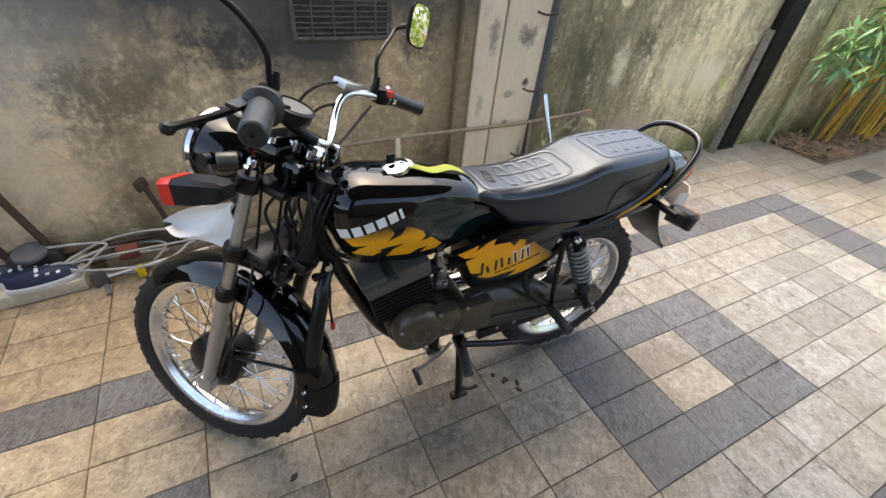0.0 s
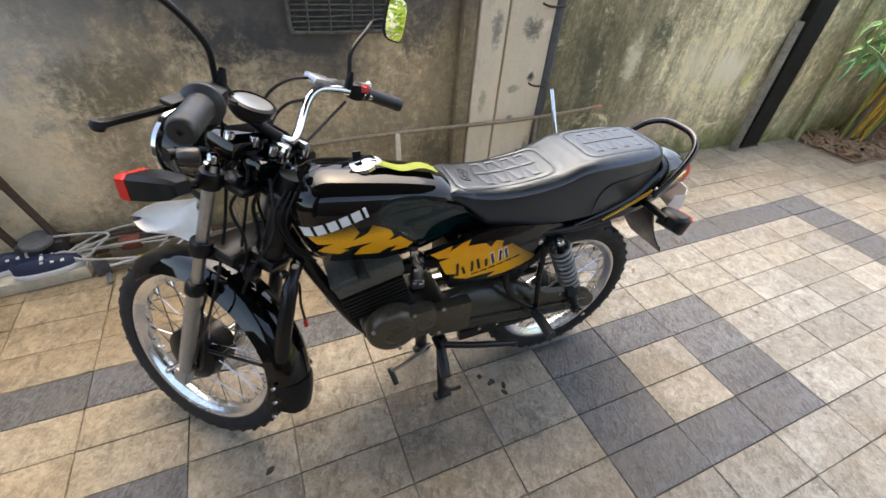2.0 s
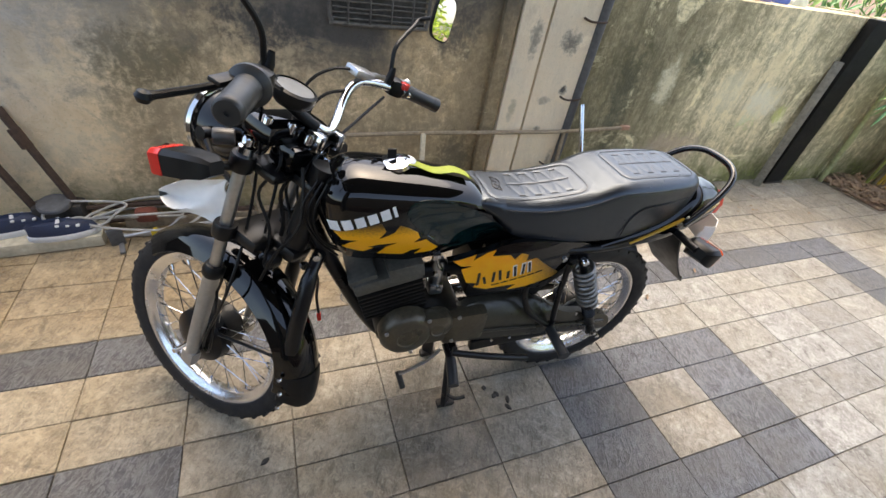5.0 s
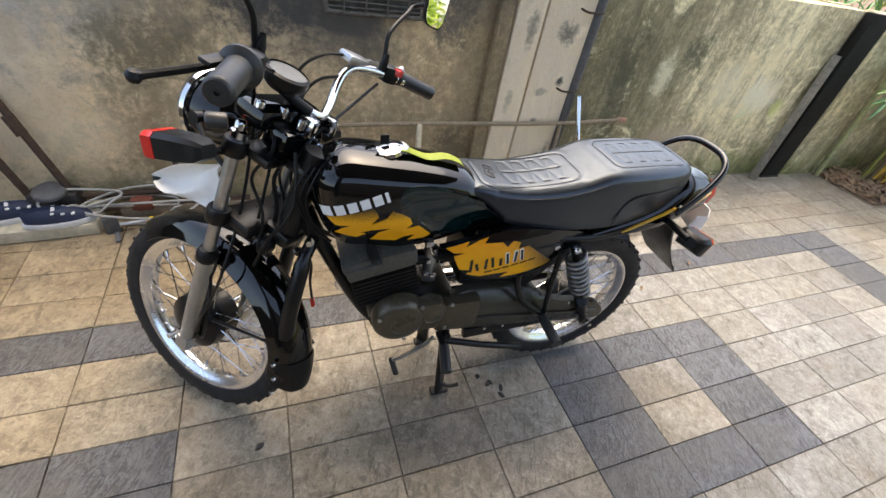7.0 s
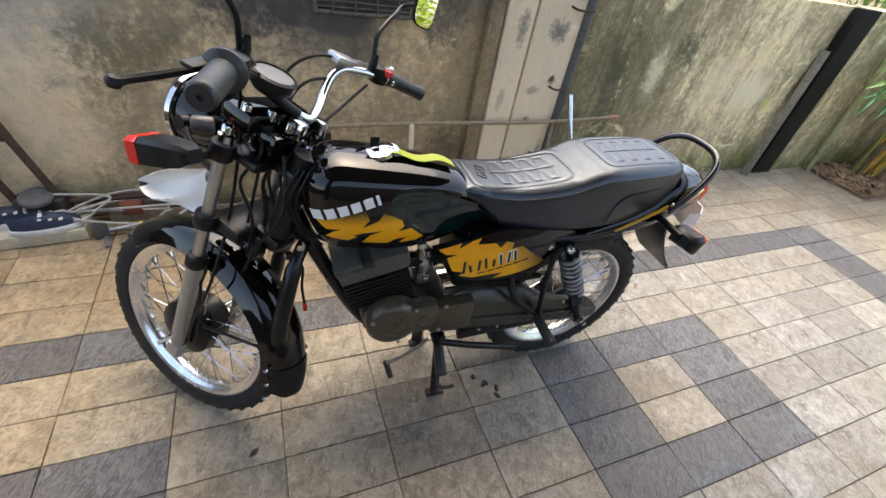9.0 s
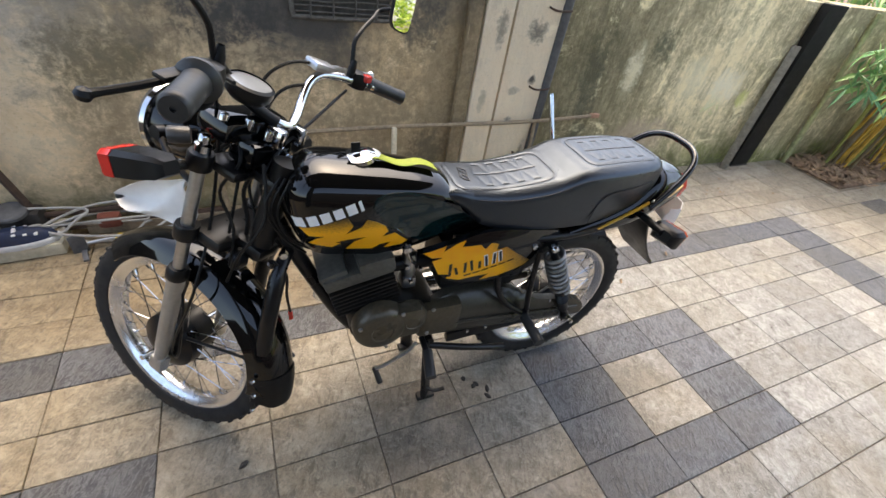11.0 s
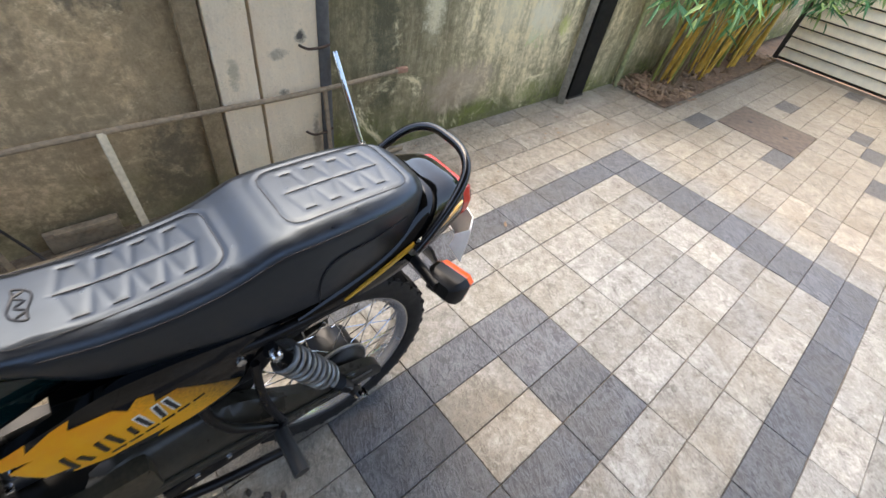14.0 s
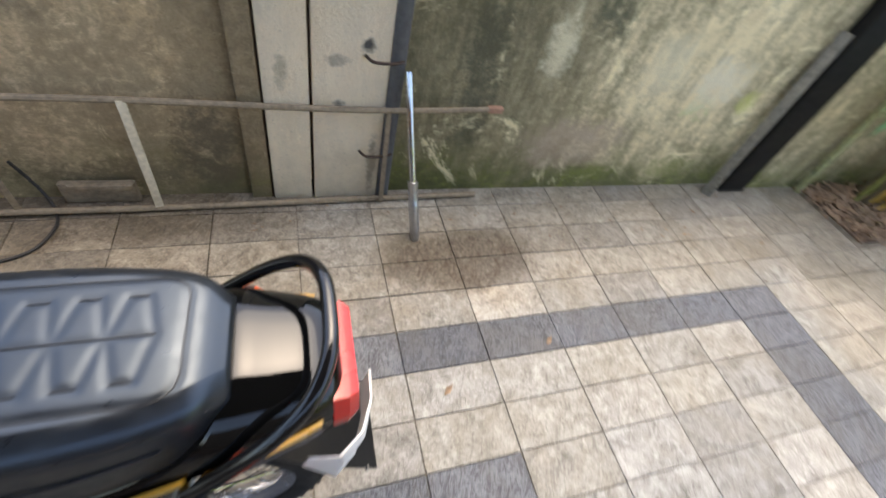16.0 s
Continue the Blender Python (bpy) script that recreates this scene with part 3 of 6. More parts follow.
def tiles():
    def tile_geo(n, seed):
        rng = random.Random(seed)
        w, d, b = TX / 2 - 0.0012, TY / 2 - 0.0012, 0.0022
        jit = [rng.uniform(-0.0012, 0.0012) for _ in range(8)]
        rings = []
        for inset, z in ((0.0, -0.012), (0.0, -0.0022), (b, 0.0)):
            x, y = w - inset, d - inset
            c = 0.004
            pts = [(-x + c, -y), (x - c, -y), (x, -y + c), (x, y - c), (x - c, y), (-x + c, y), (-x, y - c), (-x, -y + c)]
            rings.append([(px + (jit[k] if inset == 0 else 0), py + (jit[-k - 1] if inset == 0 else 0), z) for k, (px, py) in enumerate(pts)])
        g = Geo()
        g.rings(rings, True, False)
        g.f.append(tuple(range(16, 24)))
        return g

    pool = {m: [tile_geo(0, s).mesh("tile", m, True, 25) for s in range(4)] for m in (M_TILE, M_DARK)}
    rng = random.Random(4)
    far = {M_TILE: Geo(), M_DARK: Geo()}
    proto = [tile_geo(0, s) for s in range(4)]
    for i in range(-14, 18):
        for j in range(-26, 12):
            x, y = (i + 0.5) * TX, (j + 0.5) * TY
            if x > 2.78 and y > 1.4 or x > 5.9:
                continue
            if 9 <= i <= 10 and 2 <= j <= 5:
                continue
            mat = M_DARK if is_dark(i, j) else M_TILE
            m = pose(x, y, rng.uniform(-0.0012, 0.0008), rng.uniform(-0.25, 0.25), rng.uniform(-0.25, 0.25), rng.choice((0, 180)))
            k = rng.randrange(4)
            if -9 <= i <= 6 and -5 <= j <= 11:
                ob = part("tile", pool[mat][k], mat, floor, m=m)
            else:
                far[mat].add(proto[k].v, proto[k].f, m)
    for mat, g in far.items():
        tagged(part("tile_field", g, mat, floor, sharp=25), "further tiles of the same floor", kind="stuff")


def drain_cover():
    x0, x1, y0, y1 = 9 * TX, 11 * TX, 2 * TY, 6 * TY
    c = thing("drain_cover", "brown concrete drain cover sunk in the tiles", "drain cover", m=pose((x0 + x1) / 2, (y0 + y1) / 2, 0))
    part("slab", Geo().box((0, 0, -0.006), (x1 - x0 - 0.02, y1 - y0 - 0.02, 0.012), 0.003), plain("brown_concrete", (0.12, 0.092, 0.07), 0.85, grain=20, spread=0.4, bump=0.4, dist=0.003), c)
    for y in (-0.16, 0.16):
        part("lifting_hole", Geo().lathe([(0.0, 0.002), (0.02, 0.002), (0.026, 0.0)], 14, pose(0, y, 0)), M_IRON, c, "dark lifting eye")


def ladder():
    y = 1.955
    l = thing("ladder", "weathered wooden ladder laid on its side against the wall", "ladder")
    part("rail", Geo().tube(spline([(-2.3, y - 0.03, 0.462), (-1.4, y, 0.482), (-0.4, y - 0.015, 0.492), (0.2, y + 0.0, 0.512)], 8), 0.0125, 8), M_WOOD, l)
    part("rail", Geo().tube(spline([(-2.3, y - 0.07, 0.03), (-1.2, y - 0.055, 0.018), (-0.3, y - 0.03, 0.018), (0.22, y - 0.02, 0.018)], 8), 0.013, 8), M_WOOD, l)
    for x, lean, mat, w in ((-0.288, 0.0, M_WOOD, 0.02), (-1.225, 0.01, M_WOODPALE, 0.03), (-1.72, 0.04, M_WOOD, 0.022), (-2.15, 0.03, M_WOOD, 0.022)):
        m = aim((x + lean, y - 0.055, 0.02), (x, y - 0.008, 0.48))
        part("rung", Geo().box((0, 0, 0.235), (w, 0.014, 0.47), 0.003, m), mat, l)
    part("rail_tip", Geo().box((0.19, y, 0.511), (0.07, 0.027, 0.027), 0.004), plain("reddish_wood_end", (0.36, 0.2, 0.13), 0.8, grain=50, spread=0.3), l, "reddish worn end")


def steel_rod():
    a, b = Vector((-0.165, 1.655, 0.004)), Vector((-0.235, 1.935, 0.672))
    r = thing("steel_rod", "shiny steel fork tube leaning on the ladder", "steel tube", m=aim(a, b))
    n = (b - a).length
    part("inner_tube", Geo().lathe([(0.0, 0.22), (0.0155, 0.22), (0.0155, n - 0.01), (0.0135, n), (0.0, n)], 16), M_CHROME, r)
    part("sleeve", Geo().lathe([(0.0, 0.0), (0.017, 0.0), (0.022, 0.02), (0.022, 0.15), (0.024, 0.16), (0.024, 0.18), (0.0205, 0.19), (0.0205, 0.255), (0.023, 0.26), (0.023, 0.28), (0.0155, 0.285)], 16), M_ALLOY, r)


def wall_pipe():
    p = thing("wall_pipe", "dark grey upright drain pipe beside the pier", "pipe")
    part("pipe", Geo().tube([(-0.272, 1.972, 0.0), (-0.272, 1.972, 1.64)], 0.032, 16), M_PIPE, p)
    for z in (0.27, 0.7, 1.12):
        hook = spline([(-0.4, 1.955, z + 0.01), (-0.37, 1.925, z), (-0.3, 1.925, z), (-0.255, 1.945, z)], 5)
        part("hook", Geo().tube(hook, 0.006, 8), M_RUST, p, "rusty iron pipe hook")


def leaning_plank():
    m = aim((1.845, 1.9, 0.0), (1.962, 1.975, 1.02))
    thing("plank", "narrow grey plank leaning by the wall recess", "plank", m=m, geo=Geo().box((0, 0, 0.51), (0.06, 0.022, 1.02), 0.004), mat=plain("grey_plank", (0.22, 0.195, 0.145), 0.8, grain=40, spread=0.4, bump=0.5, dist=0.003))
    p = thing("steel_post", "black upright steel post in the wall recess", "post", m=pose(2.09, 1.957, 0))
    part("shaft", Geo().box((0, 0, 0.65), (0.22, 0.075, 1.3), 0.008), M_POST, p)
    part("base_plate", Geo().box((0, -0.002, 0.006), (0.23, 0.085, 0.012), 0.003), M_IRON, p)


def wall_grille():
    g = thing("wall_grille", "sooty dark lattice panel hung on the wall", "grille", m=pose(-1.49, 1.975, 1.0))
    rim = spline([(-0.23, 0, 0.3), (-0.23, 0, 0.06), (-0.222, 0, 0.02), (-0.19, 0, 0.008), (0.19, 0, 0.008), (0.222, 0, 0.02), (0.23, 0, 0.06), (0.23, 0, 0.3)], 5)
    part("frame", Geo().tube(rim, 0.009, 8).tube([(-0.23, 0, 0.3), (0.23, 0, 0.3)], 0.009, 8), M_SOOT, g)
    part("back", Geo().box((0, 0.014, 0.155), (0.43, 0.006, 0.28), 0.003), M_SOOTBACK, g)
    for k in range(12):
        sag = 0.003 * math.sin(k * 2.3)
        part("slat", Geo().tube(spline([(-0.225, 0, 0.03 + k * 0.0225), (-0.07, -0.004, 0.03 + k * 0.0225 + sag), (0.08, 0.002, 0.03 + k * 0.0225 - sag), (0.225, 0, 0.03 + k * 0.0225)], 4), 0.0038, 6), M_SOOT, g)
    for x in (-0.15, -0.05, 0.05, 0.15):
        part("upright", Geo().tube([(x, -0.008, 0.01), (x + 0.004, -0.008, 0.3)], 0.004, 6), M_SOOT, g)


M_POST = plain("black_post_paint", (0.012, 0.011, 0.009), 0.7, grain=30, spread=0.4, spec=0.2)
M_SOOTBACK = plain("sooty_board", (0.06, 0.056, 0.05), 0.9, grain=25, spread=0.5)
M_SOOT = plain("sooty_metal", (0.1, 0.092, 0.08), 0.85, grain=50, spread=0.5, bump=0.4, dist=0.002)
drain_cover(), ladder(), steel_rod(), wall_pipe(), leaning_plank(), wall_grille()


def planting():
    rng = random.Random(11)
    thing("planting_bed", "brown soil bed along the wall", "soil bed", geo=Geo().box((4.35, 1.68, -0.02), (3.1, 0.56, 0.05), 0.015), mat=M_SOIL, kind="structure")
    g = Geo()
    for _ in range(1500):
        x, y = rng.uniform(2.75, 5.85), rng.uniform(1.38, 1.95)
        if rng.random() < 0.4:
            x, y = rng.gauss(3.05, 0.14), rng.gauss(1.66, 0.13)
        l, w = rng.uniform(0.018, 0.055), rng.uniform(0.005, 0.013)
        m = pose(x, min(y, 1.94), rng.uniform(0.012, 0.05), rng.uniform(-30, 30), rng.uniform(-30, 30), rng.uniform(0, 360))
        g.add([(-l, 0, 0), (-l / 3, -w, 0.004), (l / 2, -w * 0.7, 0), (l, 0, 0.006), (l / 2, w * 0.7, 0), (-l / 3, w, 0.004)], [(0, 1, 5), (1, 2, 4, 5), (2, 3, 4)], m)
    thing("leaf_litter", "dry brown fallen leaves on the soil", "leaf litter", geo=g, mat=M_LITTER, kind="stuff", smooth=False)
    for n in range(4):
        cx = (3.3, 3.95, 4.7, 5.5)[n]
        b = thing("bamboo", "yellow-stemmed bamboo clump with green leaves", "bamboo", m=pose(cx, 1.72, 0), group="bamboo clumps")
        leaves = Geo()
        for k in range((17, 16, 15, 12)[n]):
            bx, by = rng.gauss(0.05, 0.15), rng.uniform(-0.16, 0.16)
            dx, dy = bx * 2.2 + rng.uniform(-0.45, 0.75), rng.uniform(-0.6, 0.1)
            h = rng.uniform(1.3, 2.4)
            pts = spline([(bx, by, 0.0), (bx + dx * 0.25, by + dy * 0.2, h * 0.4), (bx + dx * 0.6, by + dy * 0.55, h * 0.75), (bx + dx, by + dy, h)], 7)
            r = rng.choice((0.008, 0.011, 0.015, 0.02)) * rng.uniform(0.85, 1.1)
            radii = [r * (1 - 0.5 * i / len(pts)) * (1.18 if i % 3 == 0 else 1.0) for i in range(len(pts))]
            part("cane", Geo().tube(pts, radii, 7), rng.choice((M_CANE, M_CANE, M_CANEG, M_CANE, M_CANED)), b)
            for i in range(11, len(pts)):
                for _ in range(4):
                    p = pts[i] + Vector((rng.uniform(-0.05, 0.05), rng.uniform(-0.05, 0.05), rng.uniform(-0.05, 0.05)))
                    leaf(leaves, rng, p)
        # low drooping sprays of fresh leaves
        for sx, sy, sz, count in (((-0.2, -0.32, 0.9, 60), (-0.05, -0.36, 1.12, 50), (-0.82, -0.1, 0.95, 60), (-0.58, -0.15, 1.08, 60)), ((0.1, -0.3, 1.0, 60),), ((0.0, -0.3, 1.0, 60),), ((-0.1, -0.5, 0.85, 70), (0.1, -0.75, 1.0, 50)))[n]:
            for _ in range(count):
                leaf(leaves, rng, Vector((rng.gauss(sx, 0.13), rng.gauss(sy, 0.08), rng.gauss(sz, 0.1))))
        part("foliage", leaves, M_LEAF, b, "narrow green leaves", smooth=False)


def leaf(g, rng, p):
    l, w = rng.uniform(0.12, 0.26), rng.uniform(0.011, 0.021)
    m = Matrix.Translation(p) @ pose(0, 0, 0, rng.uniform(-50, 50), rng.uniform(10, 75), rng.uniform(0, 360))
    g.add([(0, 0, 0), (l * 0.3, -w, 0.004), (l * 0.65, -w * 0.7, 0), (l, 0, -0.015), (l * 0.65, w * 0.7, 0), (l * 0.3, w, 0.004), (l * 0.45, 0, -0.003)], [(0, 1, 6, 5), (1, 2, 6), (2, 3, 6), (3, 4, 6), (4, 5, 6)], m)


planting()


def stake():
    """A bare pale cane propped against the far wall."""
    a, b = Vector((2.72, 1.9, 0.0)), Vector((2.655, 1.925, 1.28))
    thing("stake", "pale mossy stake propped against the boundary wall", "stake", geo=Geo().tube(spline([a, a.lerp(b, 0.35) + Vector((0.012, 0, 0)), a.lerp(b, 0.7), b], 5), [0.022] * 6 + [0.018] * 10, 10), mat=M_STAKE)


M_STAKE = plain("mossy_stake", (0.36, 0.36, 0.17), 0.8, grain=25, spread=0.45, bump=0.5, dist=0.003)
stake()


def gate():
    gt = thing("gate", "cream slatted steel gate with dark gaps", "gate", m=pose(5.95, 0.2, 0))
    for y in (1.26, -0.6, -2.4):
        part("post", Geo().box((0.03, y, 0.85), (0.06, 0.06, 1.7), 0.006), M_IRON, gt)
    slat = Geo().box((0, 0, 0), (0.02, 3.6, 0.108), 0.004).mesh("slat", M_GATE)
    for k in range(13):
        part("slat", slat, M_GATE, gt, m=pose(0, -0.57, 0.1 + k * 0.122, 0, 18, 0))
    part("backing", Geo().box((0.09, -0.57, 0.85), (0.01, 3.7, 1.7)), M_IRON, gt, "dark sheet behind the slats")


gate()


def beyond_wall():
    """Things that show over the low wall's top."""
    rng = random.Random(5)
    g = Geo()
    for _ in range(1500):
        leaf(g, rng, Vector((rng.uniform(0.2, 5.2), rng.uniform(2.35, 3.4), min(1.46, abs(rng.gauss(1.0, 0.35)) + 0.1))))
    thing("hedge", "green leafy growth behind the wall", "hedge", geo=g, mat=M_LEAF, kind="stuff", smooth=False)
    for x, c, nm in ((0.93, (0.55, 0.12, 0.03), "orange"), (1.05, (0.2, 0.18, 0.4), "violet"), (1.22, (0.09, 0.14, 0.42), "blue"), (1.4, (0.62, 0.62, 0.5), "pale")):
        pts = [(x + 0.07 * math.sin(a) * r, 2.13 + 0.04 * math.cos(a) * r, 1.302 + h) for r, h in ((1, 0.0), (1.05, 0.02), (0.8, 0.045), (0.3, 0.055)) for a in (k * math.pi / 5 + rng.uniform(-0.1, 0.1) for k in range(10))]
        bag = Geo().rings([pts[i : i + 10] for i in range(0, 40, 10)])
        thing("cloth_bundle", f"{nm} crumpled cloth lying on the wall top", "cloth", geo=bag, mat=plain(nm + "_cloth", c, 0.7, grain=30), group="cloth bundles")


beyond_wall()


def garden_hedge():
    """Bright hedge along the open side of the yard, seen in the mirror."""
    rng = random.Random(21)
    g = Geo()
    for _ in range(5200):
        x, z = rng.uniform(0.45, 5.8), rng.uniform(0.02, 2.3)
        y = -4.9 + 0.16 * math.sin(x * 3.1) + 0.1 * math.sin(z * 7 + x) - abs(rng.gauss(0, 0.12))
        l, w = rng.uniform(0.05, 0.1), rng.uniform(0.018, 0.03)
        m = Matrix.Translation((x, y, z)) @ pose(0, 0, 0, rng.uniform(20, 100), rng.uniform(-40, 40), rng.uniform(-60, 60))
        g.add([(-l, 0, 0), (0, -w, 0.006), (l, 0, -0.008), (0, w, 0.006)], [(0, 1, 2, 3)], m)
    for _ in range(2600):
        y, z = rng.uniform(-5.0, -2.3), rng.uniform(0.02, 2.3)
        l, w = rng.uniform(0.05, 0.1), rng.uniform(0.018, 0.03)
        m = Matrix.Translation((6.1 + 0.14 * math.sin(y * 3.1) + abs(rng.gauss(0, 0.12)), y, z)) @ pose(0, 0, 0, rng.uniform(-40, 40), rng.uniform(20, 100), rng.uniform(-60, 60))
        g.add([(-l, 0, 0), (0, -w, 0.006), (l, 0, -0.008), (0, w, 0.006)], [(0, 1, 2, 3)], m)
    thing("garden_hedge", "bright lime-green leafy hedge across the yard", "hedge", geo=g, mat=M_LIMELEAF, kind="stuff", smooth=False)


garden_hedge()

# ---- the motorcycle: x ahead from the rear axle, y to its left, z up ----
bike = thing("motorcycle", "black motorcycle with amber flame decals on its centre stand", "motorcycle", m=pose(-0.97, 0.72, 0, 0, 0, 179.14))
MIRROR_TILT = 12
RAKE, STEER = radians(19.9), radians(47.6)
ax = Vector((-math.sin(RAKE), 0, math.cos(RAKE)))
fd = Vector((math.cos(RAKE), 0, math.sin(RAKE)))
F = math.cos(STEER) * fd - math.sin(STEER) * Vector((0, 1, 0))
LV = math.cos(STEER) * Vector((0, 1, 0)) + math.sin(STEER) * fd
OFF, RW = 0.132, 0.325
base = Vector((1.275, 0, 0)) + ax * ((RW - OFF * F.z) / ax.z)
FORK = Matrix(((F.x, LV.x, ax.x, base.x), (F.y, LV.y, ax.y, base.y), (F.z, LV.z, ax.z, base.z), (0, 0, 0, 1)))
SIDE = pose(0, 0, 0, 90)  # takes a lathe's z axis to -y


def wheel(name, m, tread, rear, R):
    """Wire wheel in the xz plane; m places it on the bike."""
    n = 72
    w = tread
    hub = Geo().lathe([(0.0, -0.07), (0.035, -0.07), (0.04, -0.05), (0.075 if rear else 0.07, -0.045), (0.08, 0.045), (0.045, 0.05), (0.04, 0.07), (0.0, 0.07)], 28, SIDE)
    hb = part(name, hub, M_ENGDARK if not rear else M_SATIN, bike, "wire-spoked wheel", m)
    sec = 0.078 if rear else 0.071
    prof = [(R - sec, -w * 0.62), (R - sec + 0.006, -w * 0.84), (R - sec * 0.62, -w), (R - 0.028, -w * 0.97), (R - 0.014, -w * 0.8), (R - 0.007, -w * 0.4), (R - 0.005, 0), (R - 0.007, w * 0.4), (R - 0.014, w * 0.8), (R - 0.028, w * 0.97), (R - sec * 0.62, w), (R - sec + 0.006, w * 0.84), (R - sec, w * 0.62)]
    ty = Geo().lathe(prof, n, SIDE, closed=True)
    for k in range(n):
        a = 2 * math.pi * (k + 0.5) / n
        rot = pose(0, 0, 0, 0, -math.degrees(a), 0)
        s = 1 if k % 2 else -1
        ty.box((R - 0.0105, s * w * 0.4, 0), (0.011, w * 0.66, 0.0155), 0.002, rot)
        ty.box((R - 0.0205, -s * w * 0.8, 0), (0.013 if rear else 0.008, w * 0.26, 0.013), 0.002, rot)
    part("tyre", ty, M_RUBBER, hb, "black block-tread tyre", sharp=30)
    r0 = R - sec + 0.002
    rim = [(r0 + 0.01, -w * 0.66), (r0 + 0.012, -w * 0.74), (r0 + 0.004, -w * 0.76), (r0 - 0.01, -w * 0.66), (r0 - 0.016, -w * 0.5), (r0 - 0.028, -w * 0.34), (r0 - 0.032, 0), (r0 - 0.028, w * 0.34), (r0 - 0.016, w * 0.5), (r0 - 0.01, w * 0.66), (r0 + 0.004, w * 0.76), (r0 + 0.012, w * 0.74), (r0 + 0.01, w * 0.66)]
    part("rim", Geo().lathe(rim, n, SIDE, closed=True), M_RIM, hb, "polished steel rim")
    for k in range(36):
        a = 2 * math.pi * k / 36
        side, lean = (1 if k % 2 else -1), (1 if k % 4 < 2 else -1) * radians(38)
        p = (0.07 * math.cos(a + lean), side * 0.04, 0.07 * math.sin(a + lean))
        q = ((r0 - 0.03) * math.cos(a), side * 0.004, (r0 - 0.03) * math.sin(a))
        part("spoke", Geo().tube([p, q], 0.0018, 5), M_CHROME, hb)
        d = (Vector(q) - Vector(p)).normalized()
        part("nipple", Geo().tube([Vector(q) - d * 0.016, q], 0.0036, 6), M_CHROME, hb)
    return hb


WHEEL = FORK @ Matrix.Translation((OFF, 0, 0)) @ pose(0, 0, 0, 0, 0, 3) @ Matrix.Translation((-OFF, 0, 0))


def front_end():
    fw = wheel("front_wheel", WHEEL @ Matrix.Translation((OFF + 0.034, 0, 0.012)), 0.04, False, 0.333)
    part("brake_drum", Geo().lathe([(0.0, -0.075), (0.03, -0.078), (0.055, -0.07), (0.088, -0.052), (0.092, -0.02), (0.0, -0.02)], 30, SIDE), M_SATIN, fw, "black brake drum plate")
    part("axle", Geo().tube([(0, -0.14, 0), (0, 0.14, 0)], 0.008, 10), M_CHROME, fw)
    for s in (1, -1):
        y = 0.104 * s
        part("fork_lower", Geo().lathe([(0.0, -0.035), (0.013, -0.035), (0.016, -0.015), (0.018, 0.03), (0.0205, 0.07), (0.0215, 0.32), (0.023, 0.325), (0.023, 0.337), (0.0, 0.34)], 20, Matrix.Translation((OFF, y, 0))), M_FORK, bike, "grey alloy fork lower leg", FORK)
        part("dust_seal", Geo().lathe([(0.024, 0.325), (0.027, 0.33), (0.027, 0.35), (0.022, 0.362), (0.016, 0.364)], 20, Matrix.Translation((OFF, y, 0))), M_PLASTIC, bike, "", FORK)
        part("fork_tube", Geo().lathe([(0.0152, 0.33), (0.0152, 0.7), (0.0, 0.702)], 20, Matrix.Translation((OFF, y, 0))), M_ALLOY, bike, "silver fork tube", FORK)
        part("fork_cap", Geo().lathe([(0.018, 0.69), (0.018, 0.712), (0.013, 0.716), (0.013, 0.73), (0.009, 0.735), (0.0, 0.736)], 12, Matrix.Translation((OFF, y, 0))), M_CHROME, bike, "", FORK)
        part("axle_clamp", Geo().box((OFF, y, -0.01), (0.045, 0.034, 0.05), 0.008), M_FORK, bike, "", FORK)
        for z in (0.478, 0.672):
            part("clamp_ring", Geo().lathe([(0.015, -0.02), (0.026, -0.02), (0.028, -0.014), (0.028, 0.014), (0.026, 0.02), (0.015, 0.02)], 18, Matrix.Translation((OFF, y, z))), M_SATIN, bike, "", FORK)
    part("lower_yoke", Geo().box((0.09, 0, 0.475), (0.1, 0.19, 0.035), 0.012).box((0.02, 0, 0.475), (0.1, 0.07, 0.035), 0.012), M_SATIN, bike, "black steel lower yoke", FORK)
    part("upper_yoke", Geo().box((0.09, 0, 0.672), (0.09, 0.19, 0.025), 0.01).box((0.02, 0, 0.672), (0.1, 0.07, 0.025), 0.01), M_SATIN, bike, "black upper yoke", FORK)
    part("steering_stem", Geo().tube([(0, 0, 0.45), (0, 0, 0.7)], 0.028, 16), M_SATIN, bike, "", FORK)
    # mudguard
    rings = []
    for k in range(41):
        a = radians(32 + k * (166 - 32) / 40)
        wide = 0.064 + 0.008 * min(1, k / 20)
        r = RW + 0.042 + 0.01 * max(0, 1 - k / 12)
        row = []
        for u in range(-8, 9):
            t = u / 8
            drop = 0.03 * t * t + 0.035 * max(0, abs(t) - 0.7) / 0.3
            if k > 32:
                drop += 0.02 * (k - 32) / 8 * t * t
            row.append((OFF + (r - drop) * math.cos(a), wide * t, (r - drop) * math.sin(a)))
        row += [(OFF + (Vector((p[0] - OFF, 0, p[2])).normalized() * (math.hypot(p[0] - OFF, p[2]) - 0.003)).x, p[1] * 0.97, (Vector((p[0] - OFF, 0, p[2])).normalized() * (math.hypot(p[0] - OFF, p[2]) - 0.003)).z) for p in row[::-1]]
        rings.append(row)
    mg = part("front_mudguard", Geo().rings(rings), M_BLACK, bike, "glossy black front mudguard", FORK)
    tailp = []
